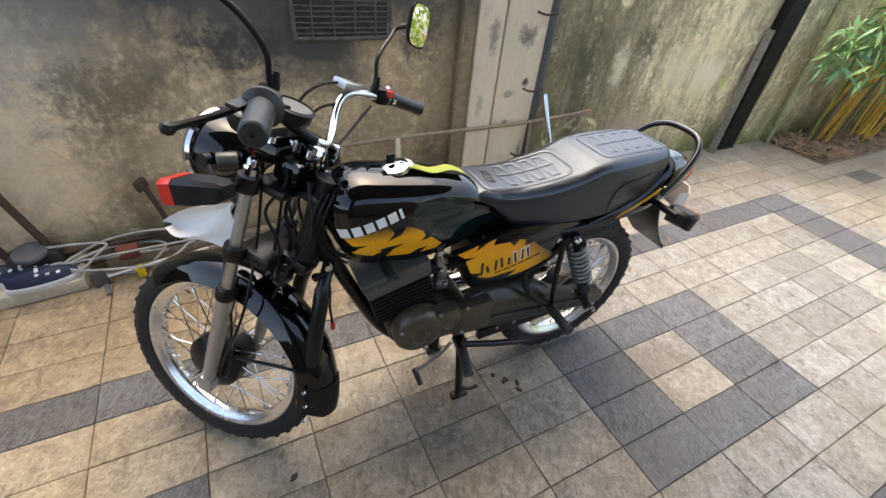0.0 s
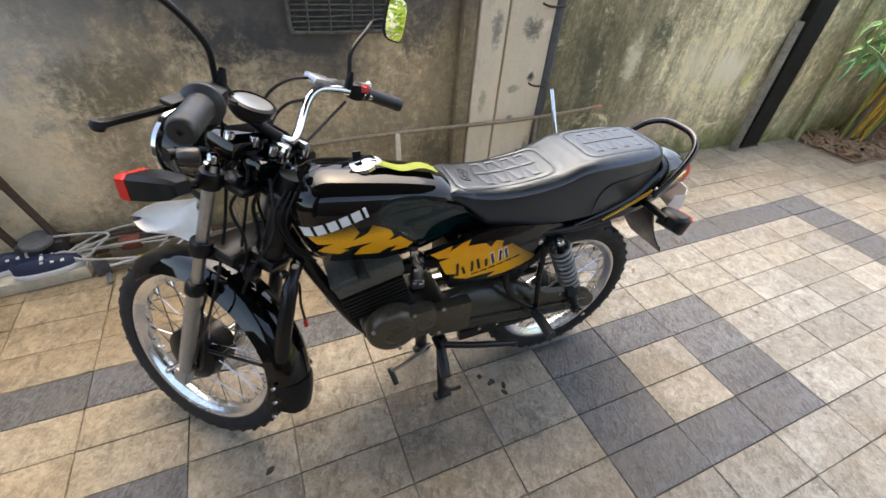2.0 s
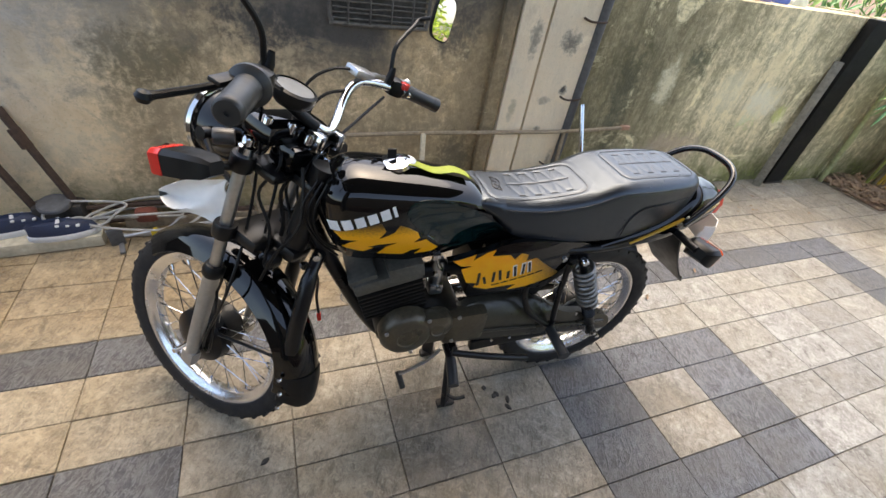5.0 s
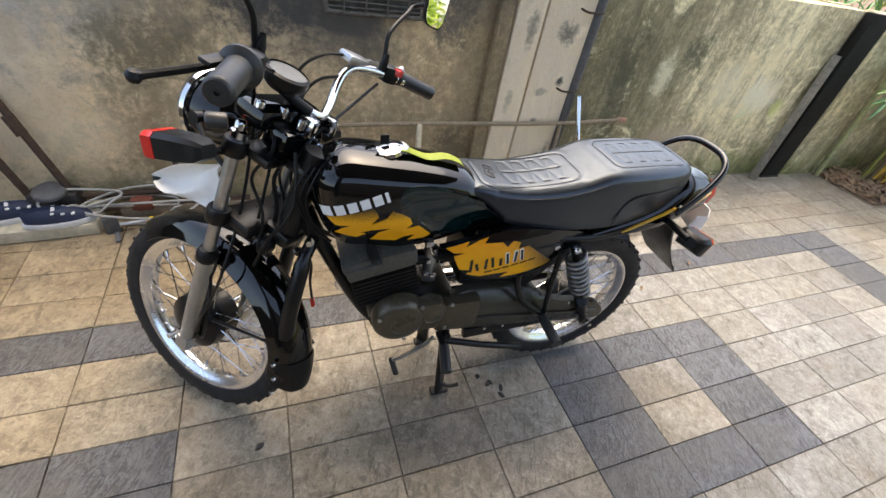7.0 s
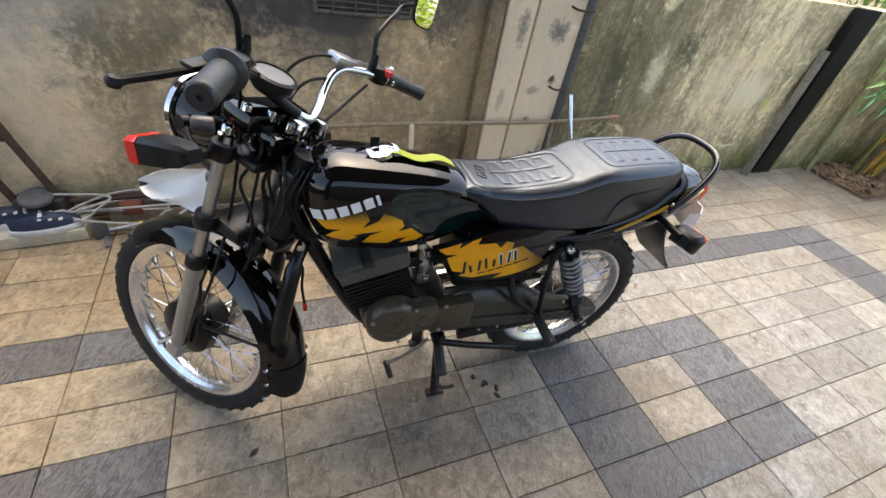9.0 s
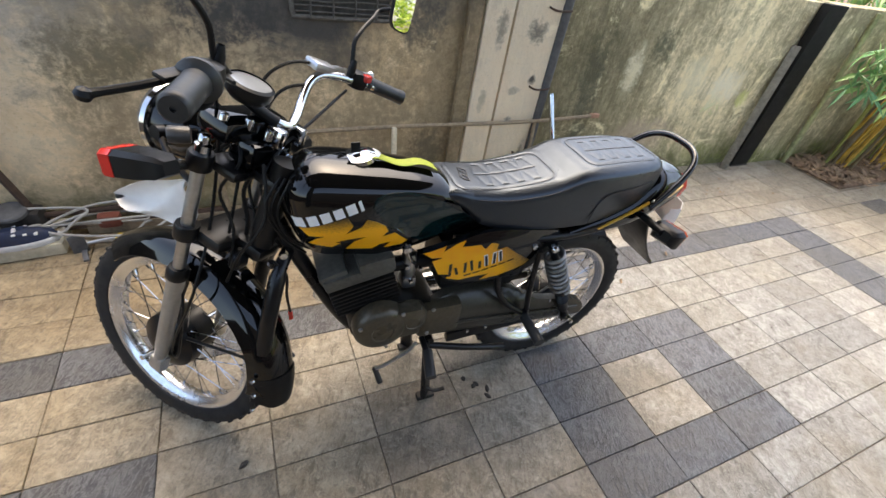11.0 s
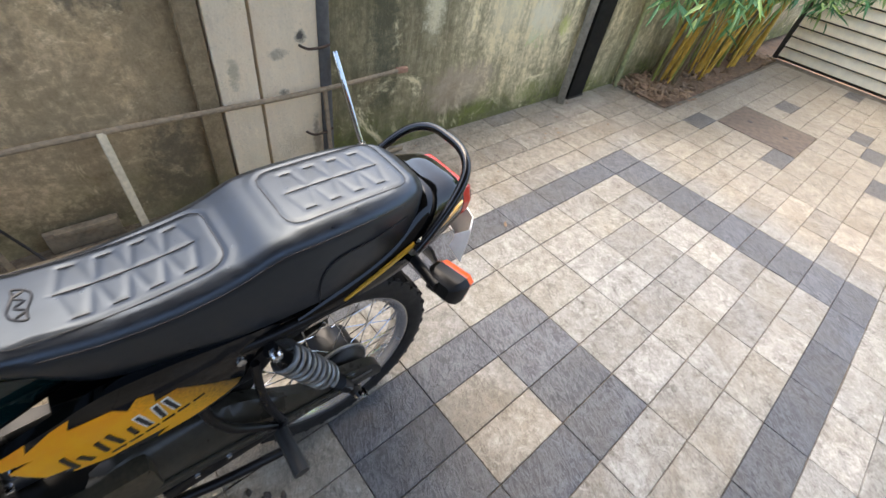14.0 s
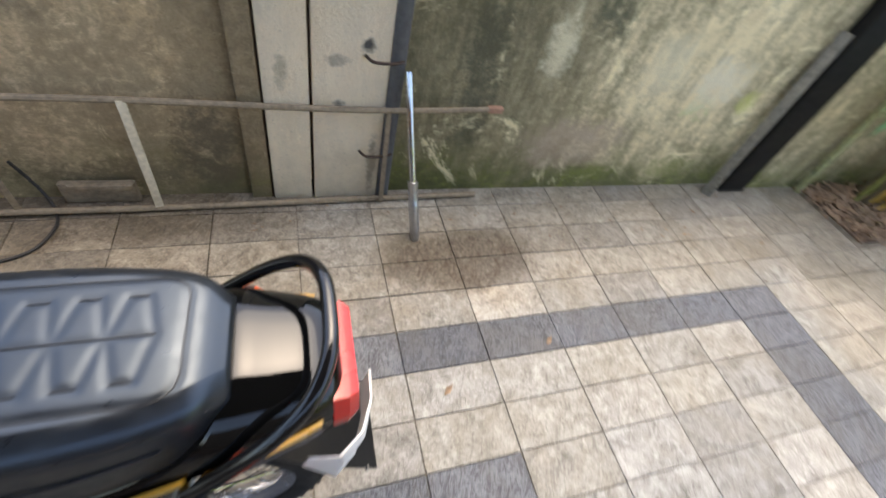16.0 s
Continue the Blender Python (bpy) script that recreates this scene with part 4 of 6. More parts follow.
    for k in range(15):
        a = radians(155 + k * 17 / 14)
        row = []
        for u in range(-8, 9):
            t = u / 8
            row.append((RW + 0.046 - 0.036 * t * t - 0.04 * max(0, abs(t) - 0.7) / 0.3, (0.0705 - 0.006 * k / 14) * t))
        row += [(r - 0.004, y * 0.96) for r, y in row[::-1]]
        tailp.append([(OFF + r * math.cos(a), y, r * math.sin(a)) for r, y in row])
    part("mudguard_extension", Geo().rings(tailp), M_PLASTIC, mg, "bolted matt black lower mudguard")
    for s in (1, -1):
        st = Geo().tube([(OFF, 0.09 * s, 0.1), (OFF + 0.0, 0.078 * s, 0.24), (OFF, 0.07 * s, RW - 0.03)], 0.005, 8)
        st.tube([(OFF - 0.05, 0.085 * s, 0.12), (OFF - 0.22, 0.068 * s, 0.17), (OFF - 0.3, 0.07 * s, 0.12)], 0.005, 8)
        part("mudguard_stay", st, M_SATIN, bike, "", WHEEL)
        skirt = [[(OFF + 0.03 - 0.012 * t, s * (0.072 + 0.006 * t + d), 0.345 - 0.1 * t) for d in (0.0, 0.004)] + [(OFF - 0.012 + 0.004 * t, s * (0.074 + 0.006 * t + d), 0.345 - 0.1 * t) for d in (0.004, 0.0)] for t in (k / 6 for k in range(7))]
        part("mudguard_bracket", Geo().rings(skirt), M_SATIN, mg, "black steel bracket bolted to the fork")
        for a in (154, 163, 173):
            part("bolt", Geo().lathe([(0.0, 0.006), (0.006, 0.006), (0.007, 0.0)], 10, Matrix.Translation((OFF + 0.315 * math.cos(radians(a)), 0.074 * s, 0.315 * math.sin(radians(a)))) @ pose(0, 0, 0, -90 * s)), M_CHROME, mg)
    # headlamp, cowl, dials
    hl = part("headlamp", Geo().lathe([(0.0, -0.09), (0.05, -0.085), (0.078, -0.05), (0.088, 0.0), (0.09, 0.03), (0.0, 0.03)], 32, Matrix.Translation((0.285, 0, 0.66)) @ pose(0, 0, 0, 0, 100, 0)), M_BLACK, bike, "round headlamp in a black shell", FORK)
    part("rim", Geo().lathe([(0.088, 0.02), (0.099, 0.022), (0.102, 0.032), (0.096, 0.046), (0.085, 0.05), (0.084, 0.04)], 36, Matrix.Translation((0.285, 0, 0.66)) @ pose(0, 0, 0, 0, 100, 0)), M_CHROME, hl, "chrome headlamp rim")
    part("lens", Geo().lathe([(0.0, 0.062), (0.04, 0.058), (0.07, 0.05), (0.086, 0.042)], 32, Matrix.Translation((0.285, 0, 0.66)) @ pose(0, 0, 0, 0, 100, 0)), M_DIAL, hl, "clear ribbed lens")
    for s in (1, -1):
        part("lamp_bracket", Geo().tube(spline([(OFF, 0.1 * s, 0.6), (0.2, 0.11 * s, 0.63), (0.26, 0.1 * s, 0.665)], 5), 0.007, 8).lathe([(0.0, 0.01), (0.016, 0.01), (0.016, -0.01), (0.0, -0.01)], 14, Matrix.Translation((0.26, 0.1 * s, 0.665)) @ SIDE), M_SATIN, bike, "", FORK)
        im = Matrix.Translation((0.218, 0.213 * s, 0.638)) @ pose(0, 0, 0, 0, 24, 4 * s) @ Matrix.Diagonal((1, 1, 0.86, 1)) @ Matrix.Translation((-0.25, -0.2 * s, -0.6))
        ind = part("front_indicator", Geo().rings([[(x, 0.2 * s + y, 0.6 + z) for y, z in ((-0.034 * k, -0.03 * k), (0.034 * k, -0.03 * k), (0.036 * k, 0.02 * k), (0.026 * k, 0.032 * k), (-0.026 * k, 0.032 * k), (-0.036 * k, 0.02 * k))] for x, k in ((0.115, 0.5), (0.13, 0.8), (0.18, 0.97), (0.225, 1.0))], m=im), M_PLASTIC, bike, "black indicator with an orange-red lens", FORK, sharp=30)
        part("lens", Geo().rings([[(x, 0.2 * s + y, 0.6 + z) for y, z in ((-0.035 * k, -0.031 * k), (0.035 * k, -0.031 * k), (0.037 * k, 0.021 * k), (0.027 * k, 0.033 * k), (-0.027 * k, 0.033 * k), (-0.037 * k, 0.021 * k))] for x, k in ((0.2253, 1.0), (0.25, 0.98), (0.262, 0.85))], m=im), M_RED, ind, "orange-red lens", sharp=30)
        part("stalk", Geo().tube([(0.14, 0.1 * s, 0.655), (0.155, 0.215 * s, 0.66)], 0.011, 10), M_PLASTIC, ind)
    part("flasher_can", Geo().lathe([(0.0, -0.022), (0.017, -0.022), (0.019, -0.018), (0.019, 0.018), (0.017, 0.022), (0.0, 0.022)], 20, aim((0.19, 0.112, 0.7), (0.16, 0.08, 0.712))), M_CAN, bike, "short grey metal can beside the headlamp", FORK)
    for y, r in ((0.0, 0.046), (0.1, 0.034)):
        d = part("dial", Geo().lathe([(0.0, -0.024), (r * 0.75, -0.024), (r, -0.012), (r + 0.003, 0.0), (r + 0.003, 0.012), (r - 0.004, 0.016)], 28, Matrix.Translation((0.107 + 0.3 * max(0, y), y + 0.043, 0.851 - 0.25 * max(0, y))) @ pose(0, 0, 0, 0, -5, 0)), M_PLASTIC, bike, "round instrument with a black rim", FORK)
        part("glass", Geo().lathe([(0.0, 0.012), (r - 0.003, 0.012)], 28, Matrix.Translation((0.107 + 0.3 * max(0, y), y + 0.043, 0.851 - 0.25 * max(0, y))) @ pose(0, 0, 0, 0, -5, 0)), M_DIAL, d, "pale shining dial glass")
    db = part("dial_bracket", Geo().box((0.115, 0.02, 0.765), (0.085, 0.19, 0.05), 0.018).box((0.075, 0.0, 0.72), (0.07, 0.13, 0.06), 0.016), M_BLACK, bike, "glossy black instrument bracket", FORK)
    for x, y, z in ((0.142, -0.06, 0.79), (0.075, -0.055, 0.775), (0.08, 0.05, 0.785), (0.12, -0.085, 0.745), (0.06, 0.01, 0.765), (0.1, 0.1, 0.79)):
        part("bolt", Geo().lathe([(0.0, 0.012), (0.008, 0.011), (0.01, 0.006), (0.01, -0.012), (0.0, -0.012)], 10, Matrix.Translation((x, y, z))), M_CHROME, db)
    part("lock_barrel", Geo().lathe([(0.0, 0.02), (0.014, 0.02), (0.017, 0.012), (0.017, -0.02)], 16, Matrix.Translation((0.03, -0.045, 0.71))), M_CHROME, db, "chrome steering lock")
    for k in (0, 2, 3, 6):
        y = -0.075 + 0.026 * k + 0.008 * math.sin(k * 5)
        loom = spline([(0.1, y * 0.7, 0.75), (0.06 + 0.01 * (k % 3), y, 0.7), (0.1 - 0.015 * (k % 2), y * 0.9, 0.6), (0.05, y * 0.7, 0.52), (0.03, y * 0.5 + 0.02, 0.42)], 5)
        part("loom", Geo().tube(loom, 0.0042 + 0.0012 * (k % 2), 7), M_PLASTIC, bike, "", FORK)
    # handlebar
    half = [(0.055, 0.0, 0.785), (0.068, 0.04, 0.797), (0.094, 0.08, 0.824), (0.114, 0.118, 0.86), (0.112, 0.15, 0.884), (0.092, 0.195, 0.892), (0.066, 0.24, 0.894), (0.03, 0.305, 0.893), (0.002, 0.352, 0.891)]
    bar = [(x - 0.012 * min(1, y / 0.2) + 0.04 * math.sin(math.pi * min(1, y / 0.22)), y - 0.04, z + 0.008 * min(1, y / 0.2)) for x, y, z in half[::-1]] + [(x, -y - 0.04, z) for x, y, z in half[1:]]
    hbar = part("handlebar", Geo().tube(spline(bar, 6), 0.0115, 12), M_CHROME, bike, "curved chrome handlebar", FORK)
    part("wire_sleeve", Geo().tube(spline(bar, 6)[26:46], 0.0135, 10), M_PLASTIC, hbar, "black wiring sleeve taped round the bar")
    for y in (-0.075, -0.005):
        part("bar_clamp", Geo().box((0.05, y, 0.765), (0.045, 0.026, 0.045), 0.008), M_CHROME, bike, "", FORK)
    side = lambda y, s: y * s - (0.034 if s > 0 else 0)
    for s in (1, -1):
        move = Matrix() if s > 0 else Matrix.Translation((0.02, -0.05, -0.006))
        gm = move @ aim((0.038, side(0.265, s), 0.903), (-0.035, side(0.372, s), 0.893))
        gp = Geo().lathe([(0.0, 0.0), (0.022, 0.0), (0.022, 0.012), (0.0188, 0.014)] + [(0.0188 + 0.0008 * (k % 2), 0.02 + k * 0.004) for k in range(22)] + [(0.0205, 0.112), (0.0205, 0.125), (0.004, 0.127), (0.004, 0.12), (0.0, 0.12)], 18, gm)
        if s > 0:
            gp = Geo().lathe([(0.0, 0.0), (0.031, 0.0), (0.036, 0.006), (0.036, 0.014), (0.031, 0.02), (0.024, 0.024), (0.0232, 0.032)] + [(0.0232 - 0.0007 * (k % 2), 0.036 + k * 0.0042) for k in range(19)] + [(0.0234, 0.118), (0.022, 0.126), (0.019, 0.129), (0.0045, 0.129), (0.0045, 0.124), (0.0, 0.124)], 28, gm)
        part("grip", gp, M_GRIP, hbar, "ribbed rubber grip")
        sw = part("switch_box", Geo().box((0, 0, 0), (0.05, 0.052, 0.05), 0.02, move @ Matrix.Translation((0.05, side(0.24, s), 0.903)) @ pose(0, 0, 0, 0, 0, 30 * s)), M_PLASTIC, hbar)
        if s < 0:
            part("stop_switch", Geo().box((0.027, -0.246, 0.918), (0.02, 0.026, 0.018), 0.004, move), M_RED, sw, "red stop switch")
        lev = spline([(0.08, side(0.19, s), 0.9), (0.115, side(0.22, s), 0.89), (0.125, side(0.27, s), 0.875), (0.1, side(0.35, s), 0.858), (0.075, side(0.39, s), 0.855)], 5)
        if s > 0:
            lev = spline([(0.055, 0.215, 0.905), (0.056, 0.255, 0.897), (0.062, 0.292, 0.882), (0.074, 0.33, 0.866), (0.084, 0.372, 0.852)], 5)
        else:
            lev = spline([(0.118, -0.22, 0.9), (0.125, -0.27, 0.898), (0.13, -0.33, 0.893), (0.126, -0.39, 0.89), (0.12, -0.445, 0.889)], 5)
        lv = part("lever", Geo().tube(lev, [0.009] * 6 + [0.0065] * (len(lev) - 8) + [0.008, 0.01], 8).lathe([(0.0, -0.012), (0.009, -0.008), (0.0125, 0.0), (0.009, 0.008), (0.0, 0.012)], 12, Matrix.Translation(lev[-1])), M_PLASTIC if s > 0 else M_ALLOY, hbar, "ball-ended lever")
        part("lever_cover", Geo().box((0, 0, 0), (0.024, 0.07, 0.009) if s > 0 else (0.05, 0.075, 0.022), 0.009, Matrix.Translation((0.048, 0.268, 0.906) if s > 0 else (0.125, -0.2, 0.902)) @ pose(0, 0, 0, -6 * s, 0, 12 * s)), M_PLASTIC if s > 0 else M_ALLOY, lv)
        # mirrors
        ms = spline([(0.066, side(0.21, s), 0.9), (0.07, side(0.222, s), 0.94), (0.076, side(0.24, s), 0.985), (0.095, side(0.29, s), 1.03), (0.118, 0.318, 1.062), (0.11, 0.326, 1.088), (0.075, 0.322, 1.105)], 6)
        if s < 0:
            ms = spline([(0.078, -0.262, 0.895), (0.085, -0.262, 0.94), (0.099, -0.266, 0.985), (0.108, -0.3, 1.018), (0.118, -0.345, 1.045), (0.128, -0.381, 1.066), (0.1, -0.385, 1.085)], 6)
        mi = part("mirror", Geo().tube(ms, 0.0058, 9).lathe([(0.0, 0.0), (0.011, 0.0), (0.011, 0.03), (0.007, 0.045), (0.006, 0.05)], 12, Matrix.Translation(ms[0])), M_PLASTIC, bike, "rear-view mirror on a bent black stem", FORK)
        face = pose(0, 0, 0, 0, 0, 0)
        c = Matrix.Translation((0.03, 0.318, 1.112)) @ pose(0, 0, 0, 0, 8, -38)
        if s < 0:
            c = Matrix.Translation((0.064, -0.379, 1.1)) @ pose(0, 0, 0, 0, MIRROR_TILT, -30)
        shape = [(0.058 * math.cos(t) * (1 if math.cos(t) > 0 else 1.15), 0.042 * math.sin(t)) for t in (2 * math.pi * k / 28 for k in range(28))]
        if s < 0:
            power = lambda v: math.copysign(abs(v) ** 0.55, v)
            shape = [(0.033 * power(math.cos(t)) + 0.005 * math.sin(t), 0.057 * power(math.sin(t))) for t in (2 * math.pi * k / 28 for k in range(28))]
        part("shell", Geo().rings([[(x, a * k, b * k) for a, b in shape] for x, k in ((0.03, 0.3), (0.024, 0.7), (0.01, 0.95), (-0.004, 1.0), (-0.005, 0.94))], m=c), M_PLASTIC, mi, "black mirror shell")
        part("mirror_glass", Geo().rings([[(-0.0055, a * k, b * k) for a, b in shape] for k in (0.93, 0.02)], caps=False, m=c), M_GLASS, mi, "mirror glass")
    # cables
    for k, pts in enumerate(([(0.13, -0.19, 0.905), (0.15, -0.12, 0.895), (0.16, -0.06, 0.85), (0.14, -0.02, 0.77), (0.09, 0.03, 0.66), (0.06, 0.05, 0.5)], [(0.078, -0.27, 0.862), (0.07, -0.22, 0.838), (0.056, -0.12, 0.784), (0.043, -0.02, 0.735), (0.03, 0.03, 0.68)], [(0.11, -0.15, 0.86), (0.13, -0.1, 0.84), (0.13, -0.06, 0.8), (0.1, -0.02, 0.74)], [(0.03, 0.17, 0.9), (0.12, 0.12, 0.86), (0.14, 0.06, 0.72), (0.1, 0.07, 0.5), (0.06, 0.12, 0.32), (0.09, 0.115, 0.12), (0.12, 0.07, 0.0)], [(0.1, 0.03, 0.75), (0.19, 0.05, 0.6), (0.18, 0.07, 0.4), (0.1, 0.1, 0.25), (0.07, 0.11, 0.08), (0.12, 0.08, 0.03)], [(0.02, 0.05, 0.72), (-0.03, 0.06, 0.6), (0.0, 0.07, 0.48), (0.03, 0.05, 0.36)])):
        part("control_cable", Geo().tube(spline(pts, 7), 0.004, 7), M_PLASTIC, bike, "", FORK)
    # front number plate
    pl = []
    for k in range(13):
        t = k / 12
        c, h = Vector((0.155 + 0.15 * t, 0.082 + 0.055 * t, 0.538 - 0.06 * t)), 0.062 * (1 - t) ** 0.6 + 0.005
        row = [(c.x + 0.014 * math.sin(2.6 * u) + 0.006 * math.sin(9 * t + 3 * u), c.y + 0.014 * u * u + 0.009 * math.sin(7 * t + 4 * u), c.z + h * u) for u in (v / 5 - 1 for v in range(11))]
        pl.append(row + [(x, y - 0.003, z) for x, y, z in row[::-1]])
    pl = Geo().rings(pl)
    part("front_plate", pl, M_PLATE, bike, "bent white sheet-metal plate", FORK)


front_end()

# tank
ZT = [(0.425, 0.793), (0.46, 0.848), (0.5, 0.898), (0.54, 0.932), (0.6, 0.953), (0.7, 0.975), (0.8, 0.992), (0.87, 0.995), (0.915, 0.972), (0.94, 0.93), (0.95, 0.9)]
ZB = [(0.425, 0.785), (0.5, 0.762), (0.6, 0.735), (0.7, 0.724), (0.8, 0.742), (0.88, 0.757), (0.915, 0.8), (0.94, 0.86), (0.95, 0.885)]
HW = [(0.425, 0.075), (0.5, 0.085), (0.6, 0.1), (0.7, 0.108), (0.8, 0.112), (0.87, 0.105), (0.915, 0.085), (0.94, 0.05), (0.95, 0.015)]


def tank_y(x, z):
    lo, hi = along(ZB, x), along(ZT, x)
    u = max(0.0, min(1.0, (z - lo) / max(hi - lo, 1e-4)))
    f = 0.62 + 0.38 * math.sin(min(1, u / 0.5) * math.pi / 2) if u < 0.5 else max(0.0, 1 - ((u - 0.5) / 0.5) ** 4.2) ** 0.5
    y = along(HW, x) * f
    cx, cz = 0.585, 0.845 + (x - 0.585) * 0.28
    q = ((x - cx) / 0.15) ** 2 + ((z - cz) / 0.058) ** 2
    if q < 1.2:
        y -= 0.012 * min(1, max(0, (1.2 - q) / 0.35)) ** 1.5
    return y


def bodywork():
    rings = []
    for k in range(61):
        x = 0.425 + (0.95 - 0.425) * k / 60
        lo, hi = along(ZB, x), along(ZT, x)
        us = [0.5 - 0.5 * math.cos(math.pi * i / 26) for i in range(27)]
        left = [(x, tank_y(x, lo + (hi - lo) * u), lo + (hi - lo) * u) for u in us]
        rings.append(left + [(a, -b, c) for a, b, c in left[-2::-1]])
    tank = part("fuel_tank", Geo().rings(rings), M_BLACK, bike, "glossy black fuel tank", sharp=60)
    knee = [(0.744, 0.906), (0.734, 0.928), (0.7, 0.936), (0.636, 0.926), (0.56, 0.892), (0.505, 0.852), (0.448, 0.805), (0.49, 0.784), (0.555, 0.766), (0.615, 0.776), (0.668, 0.818), (0.717, 0.862)]
    sm = [tuple(p)[:2] for p in spline([(a, b, 0) for a, b in knee + knee[:1]], 4)][:-1]
    flame = [(0.914, 0.855), (0.856, 0.874), (0.806, 0.888), (0.793, 0.863), (0.811, 0.838), (0.772, 0.856), (0.759, 0.877), (0.735, 0.865), (0.71, 0.846), (0.704, 0.832), (0.72, 0.814), (0.685, 0.822), (0.645, 0.782), (0.659, 0.766), (0.706, 0.763), (0.691, 0.788), (0.72, 0.783), (0.74, 0.765), (0.806, 0.775), (0.789, 0.806), (0.757, 0.822), (0.808, 0.818), (0.836, 0.809), (0.821, 0.804), (0.843, 0.789), (0.894, 0.803), (0.88, 0.822), (0.856, 0.836), (0.895, 0.832)]
    for s in (1, -1):
        mir = Matrix.Diagonal((1, s, 1, 1))
        part("knee_panel", Geo().panel(sm, lambda x, z: tank_y(x, z) + 0.0018, 0.003, 0.018, mir), M_GREENBLACK, tank, "dark green knee panel")
        part("flame_decal", Geo().panel(flame, lambda x, z: tank_y(x, z) + 0.0014, 0.002, 0.008, mir), M_FLAME_TANK, tank, "amber flame decal")
        # plain slanted bars in place of the maker's mark
        for k in range(6):
            x0, z0 = 0.92 - k * 0.0292, 0.856 + k * 0.0095
            w = 0.0215 if k < 5 else 0.0075
            bar = [(x0, z0), (x0 - w, z0 + w * 0.34), (x0 - w + 0.008, z0 + w * 0.34 + 0.025), (x0 + 0.008, z0 + 0.025)]
            part("mark_bar", Geo().panel(bar, lambda x, z: tank_y(x, z) + 0.0024, 0.002, 0.01, mir), M_WHITE, tank)
    cap = part("tank_cap", Geo().lathe([(0.0, 0.013), (0.024, 0.012), (0.031, 0.009), (0.04, 0.006), (0.042, -0.004)], 28, Matrix.Translation((0.755, 0.0, 0.985)) @ pose(0, 0, 0, 0, 9, 0)), M_CHROME, tank, "chrome filler cap")
    part("cap_plate", Geo().lathe([(0.0, 0.006), (0.036, 0.005), (0.04, 0.0)], 28, Matrix.Translation((0.76, 0.0, 0.984)) @ pose(0, 0, 0, 0, 9, 0) @ Matrix.Diagonal((1.45, 0.9, 1, 1))), M_ALLOY, cap, "oval grey metal cap plate")
    part("key", Geo().box((0.765, 0.004, 1.012), (0.022, 0.005, 0.026), 0.002, None), M_PLASTIC, cap, "black key head")
    strap = [[(x, y + 0.004 * math.sin(x * 60), along(ZT, x) + 0.011 + 0.005 * math.sin(x * 45)) for y in (0.032, 0.016, -0.002)] for x in (0.73 - 0.017 * k for k in range(11))]
    strap = Geo().rings([r + [(x, y, z - 0.0015) for x, y, z in r[::-1]] for r in strap])
    part("key_strap", strap, M_LIME, cap, "lime green key strap")

    # side covers
    cover = [(0.615, 0.742), (0.575, 0.742), (0.56, 0.7), (0.541, 0.655), (0.499, 0.622), (0.42, 0.605), (0.35, 0.6), (0.29, 0.62), (0.245, 0.66), (0.205, 0.72), (0.15, 0.752), (0.25, 0.775), (0.35, 0.79), (0.44, 0.79), (0.52, 0.768)]
    csm = [tuple(p)[:2] for p in spline([(a, b, 0) for a, b in cover + cover[:1]], 3)][:-1]

    def cover_y(x, z):
        q = ((x - 0.38) / 0.26) ** 2 + ((z - 0.695) / 0.12) ** 2
        return 0.112 + 0.022 * max(0, 1 - q)

    orange = [(0.601, 0.743), (0.573, 0.751), (0.538, 0.763), (0.545, 0.744), (0.507, 0.767), (0.482, 0.775), (0.491, 0.756), (0.434, 0.756), (0.418, 0.74), (0.4, 0.758), (0.377, 0.752), (0.381, 0.732), (0.345, 0.737), (0.31, 0.71), (0.249, 0.667), (0.26, 0.65), (0.312, 0.63), (0.352, 0.618), (0.408, 0.613), (0.383, 0.639), (0.437, 0.635), (0.482, 0.628), (0.525, 0.642), (0.515, 0.658), (0.552, 0.664), (0.568, 0.698), (0.575, 0.715), (0.541, 0.727), (0.578, 0.727)]
    for s in (1, -1):
        mir = Matrix.Diagonal((1, s, 1, 1))
        sc = part("side_cover", Geo().panel(csm, cover_y, 0.02, 0.03, mir), M_BLACK, bike, "black side cover with an amber flame decal", sharp=50)
        part("flame_decal", Geo().panel(orange, lambda x, z: cover_y(x, z) + 0.0015, 0.002, 0.009, mir), M_FLAME_SIDE, sc, "amber flame decal fading to black")
        # slanted strokes in place of the model's script, pale edges at its end
        for k in range(8):
            x0, z0 = 0.52 - k * 0.0225, 0.65 + k * 0.0055
            tall, lean = 0.042 - 0.012 * (k % 3 == 1) + 0.01 * (k in (0, 7)), 0.004 + 0.006 * (k % 2)
            bar = [(x0, z0), (x0 - 0.0075, z0 + 0.002), (x0 - 0.0075 + lean, z0 + tall), (x0 + lean, z0 + tall - 0.003)]
            part("script_bar", Geo().panel(bar, lambda x, z: cover_y(x, z) + 0.0034, 0.002, 0.01, mir), M_INK, sc)
            if k > 4:
                edge = [(x + 0.003, z - 0.001) for x, z in bar[:1]] + [(bar[1][0] - 0.002, bar[1][1] - 0.001), (bar[2][0] - 0.002, bar[2][1] + 0.003), (bar[3][0] + 0.003, bar[3][1] + 0.003)]
                part("script_edge", Geo().panel(edge, lambda x, z: cover_y(x, z) + 0.0026, 0.002, 0.01, mir), M_WHITE, sc)
